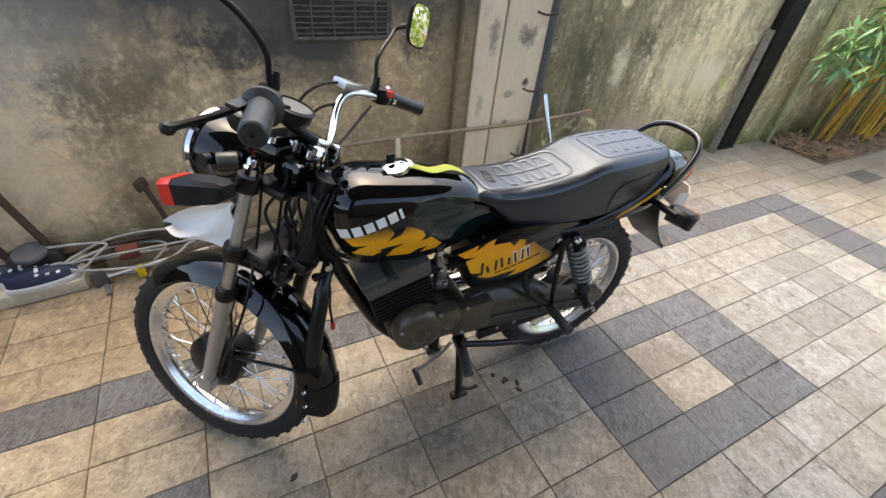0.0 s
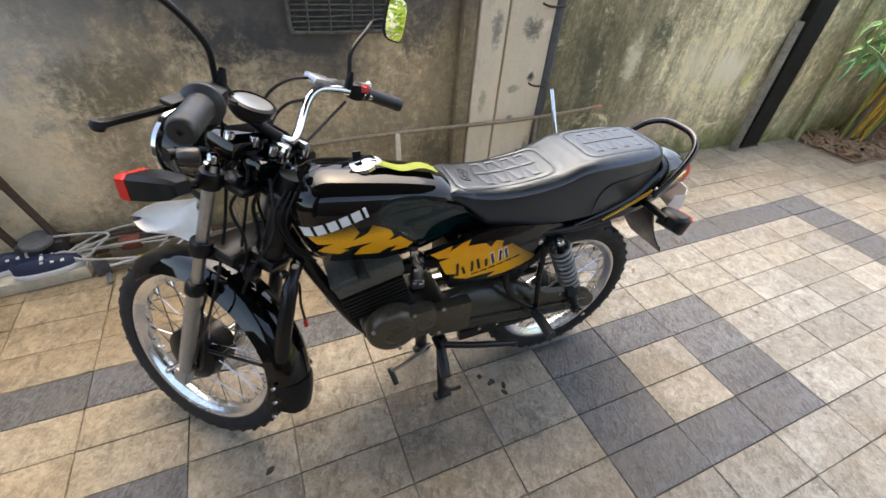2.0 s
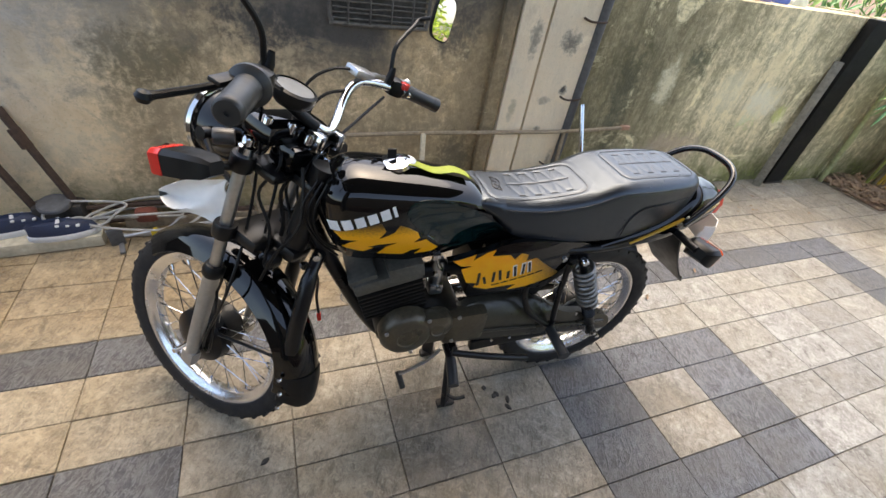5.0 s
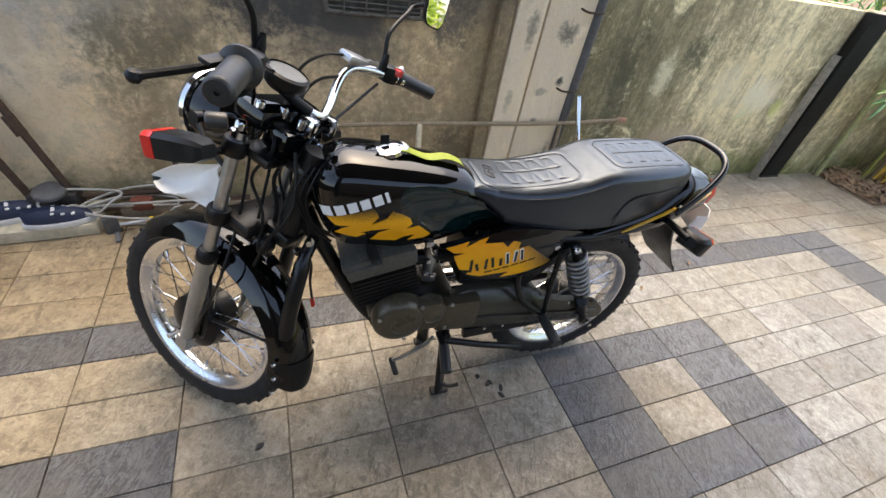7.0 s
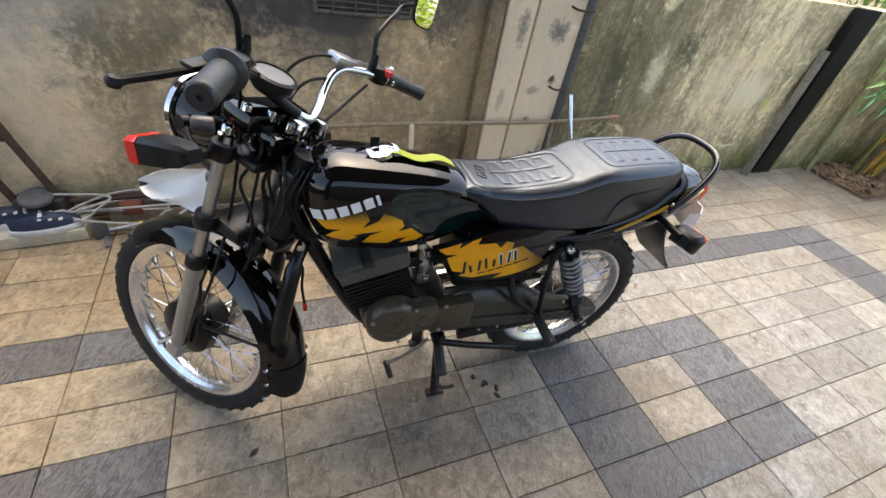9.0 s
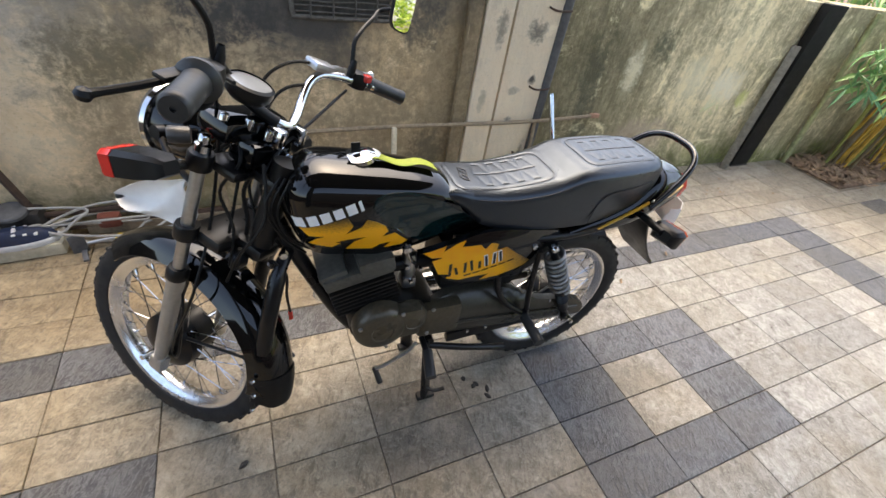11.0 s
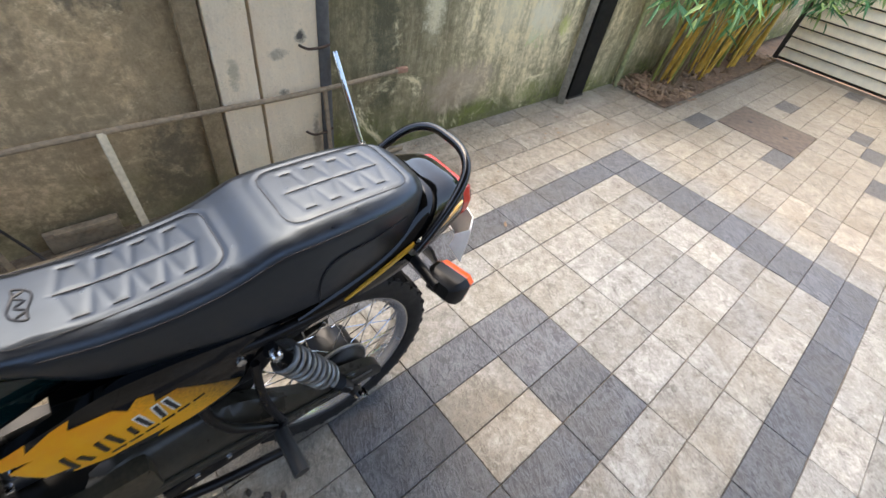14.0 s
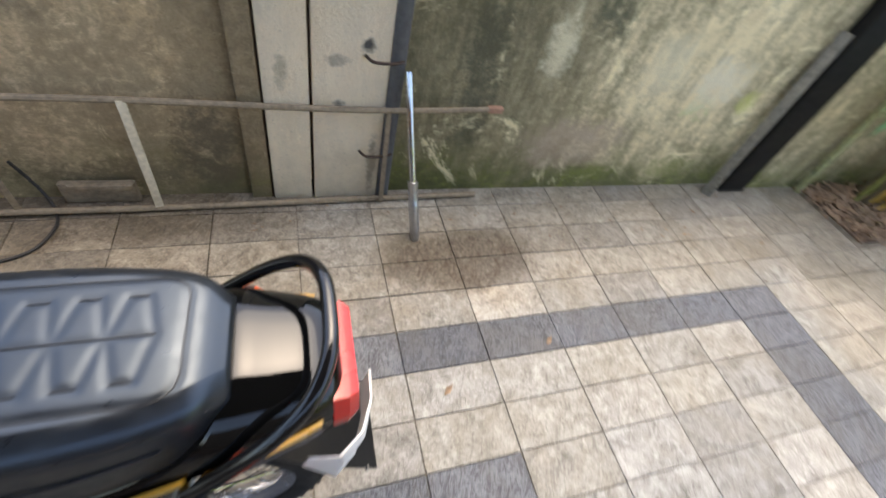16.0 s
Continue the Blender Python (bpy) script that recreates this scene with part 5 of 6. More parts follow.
        for k in range(6):
            x0, z0 = 0.47 - k * 0.027, 0.644 + k * 0.007
            part("mark_bar", Geo().panel([(x0, z0), (x0 - 0.022, z0 + 0.0055), (x0 - 0.0215, z0 + 0.0105), (x0 + 0.0005, z0 + 0.005)], lambda x, z: cover_y(x, z) + 0.0025, 0.002, 0.01, mir), M_INK, sc)
        part("bolt", Geo().lathe([(0.0, 0.008), (0.009, 0.007), (0.01, 0.0)], 12, Matrix.Translation((0.24, 0.125 * s, 0.715)) @ pose(0, 0, 0, -90 * s)), M_CHROME, sc)

    # seat
    SZ = [(-0.21, 0.94), (-0.18, 0.957), (-0.1, 0.96), (0.05, 0.957), (0.13, 0.95), (0.19, 0.928), (0.26, 0.912), (0.38, 0.902), (0.47, 0.908), (0.53, 0.912), (0.548, 0.9)]
    SL = [(-0.21, 0.86), (-0.14, 0.812), (0.0, 0.782), (0.17, 0.768), (0.33, 0.785), (0.43, 0.805), (0.49, 0.86), (0.548, 0.895)]
    SW = [(-0.21, 0.075), (-0.17, 0.105), (-0.08, 0.124), (0.05, 0.13), (0.15, 0.125), (0.3, 0.118), (0.42, 0.105), (0.5, 0.092), (0.548, 0.08)]

    pads = ((-0.165, 0.095, 0.083, 4), (0.2, 0.51, 0.076, 4))
    grooves = []
    for x0, x1, w, cells in pads:
        step = (x1 - x0 - 0.06 - (0.05 if x0 > 0 else 0)) / cells
        grooves.append((x0 + 0.03, 0.0, x1 - 0.03 - (0.05 if x0 > 0 else 0), 0.0, 0.0035, 0.005))
        for c in range(cells):
            a, b, k = x0 + 0.03 + step * (c + 0.05), x0 + 0.03 + step * (c + 0.95), 0.24 * step
            for s in (1, -1):
                grooves += [(a, 0.004 * s, a + k, 0.056 * s, 0.0028, 0.006), (a + k, 0.056 * s, b - k, 0.056 * s, 0.004, 0.005), (b - k, 0.056 * s, b, 0.004 * s, 0.0028, 0.006)]

    def quilt(x, y):
        """Height of the padding over the plain seat top: raised pads with rolled rims and pressed grooves."""
        h = dip = 0.0
        for x0, x1, w, _ in pads:
            qx, qy = abs(x - (x0 + x1) / 2) - (x1 - x0) / 2 + 0.03, abs(y) - w + 0.03
            d = math.hypot(max(qx, 0), max(qy, 0)) + min(max(qx, qy), 0) - 0.03
            if d < 0.04:
                h += 0.0022 * max(0.0, min(1.0, (0.024 - d) / 0.018)) - 0.002 * math.exp(-(d / 0.0055) ** 2)
        for ax, ay, bx, by, deep, wide in grooves:
            if ax - 0.02 < x < bx + 0.02:
                t = max(0.0, min(1.0, ((x - ax) * (bx - ax) + (y - ay) * (by - ay)) / ((bx - ax) ** 2 + (by - ay) ** 2)))
                q = ((x - ax - t * (bx - ax)) ** 2 + (y - ay - t * (by - ay)) ** 2) / wide ** 2
                if q < 6:
                    dip = max(dip, deep * 0.42 * math.exp(-q))
        return h - dip

    def seat_ring(x):
        lo, hi, w = along(SL, x), along(SZ, x), along(SW, x)
        r = min(0.032, (hi - lo) * 0.45)
        flat = w * 0.985 - r
        half = [(w * 0.93, lo), (w * 1.0, lo + (hi - lo) * 0.3), (w * 0.985, hi - r)]
        half += [(flat + r * math.cos(a), hi - r + r * math.sin(a)) for a in (radians(15 * i) for i in range(1, 6))]
        half += [(flat * (1 - i / 26), hi + 0.004 * (1 - (flat * (1 - i / 26) / w) ** 2) + quilt(x, flat * (1 - i / 26))) for i in range(27)]
        return [(x, y, z) for y, z in half] + [(x, -y, z) for y, z in half[-2::-1]]

    seat = part("seat", Geo().rings([seat_ring(-0.21 + 0.758 * k / 210) for k in range(211)]), M_SEAT, bike, "black vinyl dual seat with a quilted top", sharp=70)
    on = lambda x, y: (x, y, along(SZ, x) + 0.004 * (1 - min(1, abs(y) / along(SW, x)) ** 2) + quilt(x, y) + 0.0006)

    def outline(x0, x1, w0, w1, r):
        pts = []
        for cx, cy, a0 in ((x1 - r, w1 - r, 0), (x0 + r, w0 - r, 90), (x0 + r, -w0 + r, 180), (x1 - r, -w1 + r, 270)):
            pts += [(cx + r * math.cos(radians(a0 + a)), cy + r * math.sin(radians(a0 + a))) for a in (0, 30, 60, 90)]
        out = []
        for i, p in enumerate(pts):
            q = pts[(i + 1) % len(pts)]
            n = max(1, int(math.hypot(q[0] - p[0], q[1] - p[1]) / 0.02))
            out += [(p[0] + (q[0] - p[0]) * k / n, p[1] + (q[1] - p[1]) * k / n) for k in range(n)]
        return out + out[:1]

    M_SEAM = plain("seat_seam", (0.018, 0.018, 0.02), 0.45, grain=200)
    for x0, x1, w, cells in pads:
        part("seam", Geo().tube([on(x, y) for x, y in outline(x0, x1, w, w, 0.03)], 0.0009, 6), M_SEAM, seat)
    for ax, ay, bx, by, deep, wide in grooves:
        if ay == by:
            part("seam", Geo().tube([on(ax + (bx - ax) * k / 12, ay) for k in range(13)], 0.0012, 6), M_SEAM, seat)
    for x0, x1, w, cells in pads:
        if x0 > 0:
            part("emblem", Geo().tube([on(x1 - 0.045 + 0.012 * math.cos(t) + 0.004 * math.sin(3 * t), 0.034 * math.sin(t)) for t in (2 * math.pi * k / 30 for k in range(31))], 0.002, 6).tube([on(x1 - 0.045 + 0.006 * math.sin(9 * y / 0.03), y) for y in (-0.025 + 0.0025 * k for k in range(21))], 0.0018, 6), M_SEAM, seat)
    for s in (1, -1):
        pipe = [(x, s * (along(SW, x) * 0.985 - 0.004), along(SZ, x) - 0.02) for x in (-0.19 + 0.035 * k for k in range(21))]
        part("piping", Geo().tube(pipe, 0.0022, 6), M_SEAM, seat)
        pad = spline([(0.075, s * 0.1305, 0.785), (0.065, s * 0.131, 0.85), (0.03, s * 0.131, 0.885), (-0.05, s * 0.128, 0.895), (-0.14, s * 0.115, 0.905)], 5)
        part("piping", Geo().tube(pad, 0.0018, 6), M_SEAM, seat)

    # tail
    TZ = [(-0.345, 0.885), (-0.32, 0.906), (-0.26, 0.917), (-0.19, 0.922), (-0.1, 0.85), (0.12, 0.765)]
    TB = [(-0.345, 0.815), (-0.25, 0.79), (-0.1, 0.748), (0.12, 0.73)]
    TW = [(-0.345, 0.085), (-0.3, 0.105), (-0.2, 0.128), (-0.05, 0.135), (0.12, 0.128)]
    rings = []
    for k in range(31):
        x = -0.345 + 0.465 * k / 30
        lo, hi, w = along(TB, x), along(TZ, x), along(TW, x)
        half = [(w * 0.9, lo)] + [(w, lo + (hi - lo) * 0.15)] + [(w * max(0.0, math.cos(radians(a))) ** 0.6, lo + (hi - lo) * (0.3 + 0.7 * math.sin(radians(a)) ** 0.8)) for a in (0, 6, 12, 24, 36, 48, 60, 70, 80, 86, 90)]
        half[-1] = (0.0, hi)
        rings.append([(x, y, z) for y, z in half] + [(x, -y, z) for y, z in half[-2::-1]])
    tail = part("tail_cowl", Geo().rings(rings), M_BLACK, bike, "glossy black tail fairing", sharp=50)
    for s in (1, -1):
        for a, b in (((-0.315, 0.856), (-0.175, 0.833)), ((-0.15, 0.828), (0.02, 0.762))):
            x0, x1 = a[0], b[0]
            poly = [(x0, a[1]), (x1, b[1] - 0.006), (x1 + 0.004, b[1] + 0.006 if b[0] < 0 else b[1] - 0.002), (x0, a[1] + 0.012)]
            part("stripe", Geo().panel(poly, lambda x, z: along(TW, x) + 0.0035, 0.006, 0.02, Matrix.Diagonal((1, s, 1, 1))), M_STRIPE, tail, "thin ochre stripe")
        for x, z in ((-0.166, 0.838), (-0.145, 0.818)):
            part("bolt", Geo().lathe([(0.0, 0.01), (0.008, 0.009), (0.009, 0.0)], 10, Matrix.Translation((x, 0.133 * s, z)) @ pose(0, 0, 0, -90 * s)), M_SPRING, tail)
    part("tail_light", Geo().rings([[(x, y * k, 0.848 + z * k2) for y, z in ((-0.09, -0.036), (0.09, -0.036), (0.095, 0.0), (0.08, 0.036), (-0.08, 0.036), (-0.095, 0.0))] for x, k, k2 in ((-0.33, 1, 1), (-0.352, 0.97, 0.95), (-0.366, 0.86, 0.7))]), M_RED, bike, "red tail light", sharp=30)
    rail = [(-0.15, 0.143, 0.822), (-0.19, 0.14, 0.855), (-0.25, 0.13, 0.91), (-0.3, 0.105, 0.953), (-0.325, 0.06, 0.975), (-0.33, 0.0, 0.98)]
    rail += [(x, -y, z) for x, y, z in rail[-2::-1]]
    part("grab_rail", Geo().tube(spline(rail, 6), 0.0105, 14), M_RAIL, bike, "black steel grab rail")
    # rear mudguard, flap and plate
    rings = []
    for k in range(21):
        a = radians(50 + 58 * k / 20)
        r = RW + 0.045
        row = [(r * math.cos(a), y, 0.335 + (r - 6 * y * y) * math.sin(a)) for y in (-0.07, -0.055, -0.03, 0, 0.03, 0.055, 0.07)]
        rings.append(row + [(x * 0.99, y, z - 0.004) for x, y, z in row[::-1]])
    part("rear_mudguard", Geo().rings(rings), M_PLASTIC, bike, "black inner mudguard")
    flap = [[(-0.25 - 0.175 * t + 0.02 * math.sin(t * 3.1), y * (1 - 0.15 * t), 0.735 - 0.26 * t) for y in (-0.098, -0.05, 0.05, 0.098)] for t in (k / 8 for k in range(9))]
    fl = part("mud_flap", Geo().rings([r + [(x + 0.008, y, z) for x, y, z in r[::-1]] for r in flap]), M_PLASTIC, bike, "black plastic rear mud flap")
    part("bolt", Geo().lathe([(0.0, 0.005), (0.006, 0.004), (0.007, 0.0)], 8, Matrix.Translation((-0.4, 0.085, 0.5)) @ pose(0, 0, 0, 0, -60, 0)), M_CHROME, fl)
    cols = ((-0.392, 0.0, 0.78, 0.69), (-0.389, 0.05, 0.785, 0.682), (-0.372, 0.098, 0.788, 0.675), (-0.338, 0.126, 0.782, 0.668), (-0.292, 0.12, 0.785, 0.745))
    sheet = [[(x + 0.006 * math.sin(5 * t + 9 * y), y, lo + (hi - lo) * t) for t in (0, 0.25, 0.5, 0.75, 1)] for x, y, hi, lo in cols]
    part("number_plate", Geo().rings([r + [(x + 0.003, y - 0.002, z) for x, y, z in r[::-1]] for r in sheet]), M_PLATE, bike, "pale bent rear plate under the tail light")
    for s in (1, -1):
        m = Matrix.Translation((-0.162, 0.226 * s, 0.776) if s > 0 else (-0.16, -0.185, 0.72)) @ pose(0, 0, 0, 0, -12, 12 * s) @ Matrix.Diagonal((0.8, 1.3, 1.1, 1))
        ind = part("rear_indicator", Geo().rings([[(x, y, z) for y, z in ((-0.032 * k, -0.026 * k), (0.032 * k, -0.026 * k), (0.036 * k, 0.018 * k), (0.026 * k, 0.027 * k), (-0.026 * k, 0.027 * k), (-0.036 * k, 0.018 * k))] for x, k in ((0.015, 0.55), (0.005, 0.8), (-0.015, 1.0), (-0.045, 1.05))], m=m), M_PLASTIC, bike, "black indicator with an orange lens", sharp=30)
        part("lens", Geo().rings([[(x, y, z) for y, z in ((-0.032 * k, -0.026 * k), (0.032 * k, -0.026 * k), (0.036 * k, 0.018 * k), (0.026 * k, 0.027 * k), (-0.026 * k, 0.027 * k), (-0.036 * k, 0.018 * k))] for x, k in ((-0.0453, 1.05), (-0.07, 0.98), (-0.08, 0.8))], m=m), M_ORANGE, ind, "orange lens", sharp=30)
        part("stalk", Geo().tube([(-0.16, 0.09 * s, 0.78), (-0.15, 0.225, 0.785) if s > 0 else (-0.16, -0.19, 0.725)], 0.012, 10), M_PLASTIC, ind)


bodywork()


def chassis():
    rw = wheel("rear_wheel", pose(0, 0, 0.336), 0.048, True, 0.331)
    part("drum", Geo().lathe([(0.0, -0.085), (0.05, -0.085), (0.072, -0.07), (0.085, -0.05), (0.088, -0.02), (0.0, -0.02)], 30, SIDE), M_ENGDARK, rw, "dark brake drum")
    part("hub_flange", Geo().lathe([(0.07, -0.052), (0.09, -0.052), (0.092, -0.047), (0.09, -0.042), (0.07, -0.042)], 36, SIDE, closed=True).lathe([(0.05, 0.05), (0.078, 0.05), (0.08, 0.045), (0.05, 0.04)], 36, SIDE, closed=True), M_SPRING, rw, "dull steel spoke flange")
    part("axle", Geo().tube([(0, -0.16, 0), (0, 0.155, 0)], 0.009, 10).lathe([(0.0, -0.155), (0.015, -0.155), (0.015, -0.14), (0.0, -0.14)], 6, SIDE), M_CHROME, rw)
    fr = part("frame", Geo().tube(spline([(0.97, 0, 0.86), (0.9, 0, 0.65), (0.79, 0, 0.4), (0.7, 0, 0.33), (0.5, 0, 0.32)], 6), 0.021, 12).tube([(0.99, 0, 0.8), (0.92, 0, 0.98)], 0.03, 14), M_SATIN, bike, "black steel frame")
    part("backbone", Geo().tube(spline([(0.93, 0, 0.93), (0.75, 0, 0.8), (0.5, 0, 0.74), (0.2, 0, 0.72)], 5), 0.026, 10), M_SATIN, fr)
    for s in (1, -1):
        part("seat_rail", Geo().tube(spline([(0.5, 0.085 * s, 0.755), (0.2, 0.115 * s, 0.735), (0.0, 0.12 * s, 0.75), (-0.2, 0.11 * s, 0.79)], 5), 0.013, 10), M_SATIN, fr)
        part("down_strut", Geo().tube(spline([(0.3, 0.11 * s, 0.74), (0.33, 0.11 * s, 0.6), (0.3, 0.13 * s, 0.5), (0.2, 0.15 * s, 0.42)], 5), 0.011, 10), M_SATIN, fr)
        part("peg_strut", Geo().tube(spline([(0.22, 0.135 * s, 0.7), (0.225, 0.15 * s, 0.58), (0.2, 0.15 * s, 0.43)], 5), 0.0095, 10), M_SATIN, fr)
        part("swing_arm", Geo().box((0.2, 0.105 * s, 0.355), (0.52, 0.028, 0.045), 0.008, pose(0, 0, 0.0, 0, 2, 0)), M_SATIN, fr)
        pg = part("rear_footpeg", Geo().tube([(0.2, 0.14 * s, 0.43), (0.215, 0.17 * s, 0.43)], 0.012, 10), M_SATIN, bike, "lowered rear footpeg")
        part("rubber", Geo().tube([(0.215, 0.165 * s, 0.43), (0.218, 0.275 * s, 0.424)], [0.017, 0.0185], 12), M_GRIP, pg, "worn rubber sleeve")
        # shock
        a, b = Vector((0.182, 0.14 * s, 0.715)), Vector((0.005, 0.145 * s, 0.36))
        m = aim(a, b)
        n = (b - a).length
        sh = part("shock_absorber", Geo().lathe([(0.0, -0.012), (0.016, -0.012), (0.016, 0.012), (0.012, 0.02), (0.012, 0.22), (0.0245, 0.225), (0.0245, 0.24), (0.018, 0.25), (0.018, n - 0.05), (0.01, n - 0.03), (0.016, n - 0.012), (0.016, n + 0.012), (0.0, n + 0.012)], 18, m), M_PLASTIC, bike, "rear shock absorber with a chrome spring")
        coil = [(0.03 * math.cos(t), 0.03 * math.sin(t), 0.028 + 0.196 * t / (2 * math.pi * 8.5)) for t in (2 * math.pi * 8.5 * k / 150 for k in range(151))]
        part("spring", Geo().tube(coil, 0.0062, 8, m=m), M_SPRING, sh, "silver coil spring")
        for k in range(5):
            part("boot_rib", Geo().lathe([(0.018, -0.004), (0.0225, 0.0), (0.018, 0.004)], 16, m @ Matrix.Translation((0, 0, 0.25 + 0.011 * k))), M_PLASTIC, sh)
        part("top_nut", Geo().lathe([(0.0, 0.022), (0.01, 0.02), (0.014, 0.012), (0.014, 0.0)], 12, Matrix.Translation((0.182, 0.14 * s, 0.715)) @ pose(0, 0, 0, -90 * s)), M_CHROME, sh)
        for z in (0.36, 0.34):
            part("nut", Geo().lathe([(0.0, 0.03), (0.009, 0.028), (0.011, 0.0)], 8, Matrix.Translation((0.005 - (0.36 - z), 0.145 * s, z)) @ pose(0, 0, 0, -90 * s)), M_CHROME, sh)
    # chain case along the left
    case = [(0.56, 0.515), (0.46, 0.53), (0.28, 0.51), (0.14, 0.45), (0.02, 0.425), (-0.06, 0.4), (-0.095, 0.355), (-0.085, 0.315), (-0.03, 0.297), (0.1, 0.305), (0.3, 0.325), (0.5, 0.355), (0.56, 0.4)]
    csm = [tuple(p)[:2] for p in spline([(a, b, 0) for a, b in case + case[:1]], 3)][:-1]
    cc = part("chain_case", Geo().panel(csm, lambda x, z: 0.125 - 1.6 * max(0, abs(z - (0.375 + 0.12 * x)) - 0.04) ** 1.3, 0.03, 0.025), M_CASE, bike, "dark olive-grey full chain case", sharp=50)
    part("rib", Geo().tube(spline([(0.54, 0.127, 0.44), (0.3, 0.128, 0.415), (0.1, 0.128, 0.39), (-0.06, 0.126, 0.37)], 5), 0.006, 8), M_CASE, cc)
    for x, z in ((0.46, 0.5), (0.33, 0.36), (0.08, 0.43), (0.4, 0.36)):
        part("bolt", Geo().lathe([(0.0, 0.007), (0.006, 0.006), (0.007, 0.0)], 8, Matrix.Translation((x, 0.118, z)) @ pose(0, 0, 0, -90)), M_CHROME, cc)
    # engine
    en = part("crankcase", Geo().rings([[(0.665 + (dx if abs(dx) < 0.5 else 0), y, 0.47 + dz) for dx, dz in [(0.135 * math.cos(t) * (1.15 if math.cos(t) < 0 else 1), 0.085 * math.sin(t)) for t in (2 * math.pi * k / 28 for k in range(28))]] for y in (-0.11, 0.1)]), M_ENGDARK, bike, "dark engine crankcase", sharp=40)
    for y0, y1, cx, cz, r in ((0.1, 0.155, 0.715, 0.49, 0.078), (0.1, 0.149, 0.62, 0.498, 0.05)):
        part("side_casing", Geo().lathe([(r + 0.004, y0), (r + 0.004, y1 - 0.02), (r - 0.006, y1 - 0.006), (r - 0.02, y1), (r * 0.45, y1 + 0.004), (r * 0.4, y1 + 0.001), (0.0, y1 + 0.002)], 36, Matrix.Translation((cx, 0, cz)) @ pose(0, 0, 0, -90)), M_ENGINE, en, "bronze-grey engine side casing")
    part("casing_bridge", Geo().box((0.66, 0.125, 0.495), (0.14, 0.05, 0.115), 0.016), M_ENGINE, en)
    part("sprocket_cover", Geo().box((0.52, 0.105, 0.46), (0.15, 0.06, 0.13), 0.022), M_ENGINE, en)
    for x, z in ((0.78, 0.52), (0.655, 0.55), (0.56, 0.545), (0.57, 0.44), (0.7, 0.42)):
        part("bolt", Geo().lathe([(0.0, 0.006), (0.006, 0.005), (0.007, 0.0)], 8, Matrix.Translation((x, 0.15, z)) @ pose(0, 0, 0, -90)), M_ALLOY, en)
    cm = Matrix.Translation((0.735, 0, 0.545)) @ pose(0, 0, 0, 0, 14, 0)
    cy = part("cylinder", Geo().box((0, 0, 0.05), (0.12, 0.12, 0.16), 0.02, cm), M_ENGDARK, bike, "black finned cylinder")
    fin = Geo().box((0, 0, 0), (0.19, 0.185, 0.0055), 0.0022).mesh("fin", M_ENGDARK)
    for k in range(7):
        part("fin", fin, M_ENGDARK, cy, m=cm @ Matrix.Translation((0.004, 0, 0.004 + k * 0.0145)))
    head = part("cylinder_head", Geo().box((0.004, 0, 0.128), (0.195, 0.19, 0.04), 0.008, cm), M_HEAD, bike, "dark slab-sided cylinder head")
    part("head_block", Geo().box((-0.04, 0, 0.15), (0.1, 0.198, 0.05), 0.008, cm @ pose(0, 0, 0, 0, -4, 0)), M_HEAD, head)
    part("head_block", Geo().box((0.055, 0, 0.152), (0.08, 0.17, 0.03), 0.008, cm @ pose(0, 0, 0, 0, 5, 0)), M_HEAD, head)
    part("spark_plug", Geo().tube([cm @ Vector((0.02, 0.0, 0.17)), cm @ Vector((0.03, 0.0, 0.215))], 0.011, 10), M_PLASTIC, head)
    cb = part("carburettor", Geo().lathe([(0.0, -0.045), (0.02, -0.045), (0.024, -0.02), (0.024, 0.03), (0.02, 0.05), (0.0, 0.052)], 18, Matrix.Translation((0.61, 0.035, 0.635))), M_ALLOY, bike, "alloy carburettor")
    part("float_bowl", Geo().box((0.61, 0.035, 0.578), (0.045, 0.05, 0.04), 0.01), M_ALLOY, cb)
    part("inlet", Geo().tube([(0.7, 0.03, 0.64), (0.52, 0.03, 0.645)], [0.022, 0.028], 14), M_PLASTIC, cb)
    for x, y, z in ((0.63, 0.075, 0.665), (0.59, 0.08, 0.655), (0.615, 0.08, 0.61)):
        part("screw", Geo().box((x, y, z), (0.012, 0.016, 0.012), 0.003), M_CHROME, cb)
    part("air_box", Geo().box((0.44, 0, 0.64), (0.16, 0.16, 0.16), 0.02), M_PLASTIC, bike)
    part("fuel_tap", Geo().tube(spline([(0.63, 0.06, 0.73), (0.62, 0.07, 0.69), (0.6, 0.06, 0.66)], 4), 0.006, 8).box((0.63, 0.062, 0.72), (0.024, 0.016, 0.02), 0.004), M_CHROME, bike)
    part("battery_bracket", Geo().box((0.36, 0.0, 0.57), (0.3, 0.14, 0.07), 0.015), M_SATIN, bike)
    # exhaust on the far side
    part("exhaust", Geo().tube(spline([(0.8, -0.03, 0.58), (0.86, -0.09, 0.45), (0.75, -0.15, 0.36), (0.4, -0.17, 0.34), (0.0, -0.18, 0.37), (-0.35, -0.18, 0.4)], 6), [0.022] * 10 + [0.03] * 6 + [0.042] * 15, 14), M_CHROME, bike, "long chrome exhaust")
    # crash bar
    cr = spline([(0.935, 0.0, 0.735), (0.97, 0.06, 0.705), (1.005, 0.1, 0.61), (1.027, 0.113, 0.53), (1.04, 0.12, 0.475)], 5)
    part("crash_bar", Geo().tube(cr, [0.017] * 6 + [0.021] * (len(cr) - 6), 14), M_SATIN, bike, "thick black crash bar")
    part("crash_bar", Geo().tube([(x, -y, z) for x, y, z in cr], [0.017] * 6 + [0.021] * (len(cr) - 6), 14), M_SATIN, bike, "thick black crash bar")
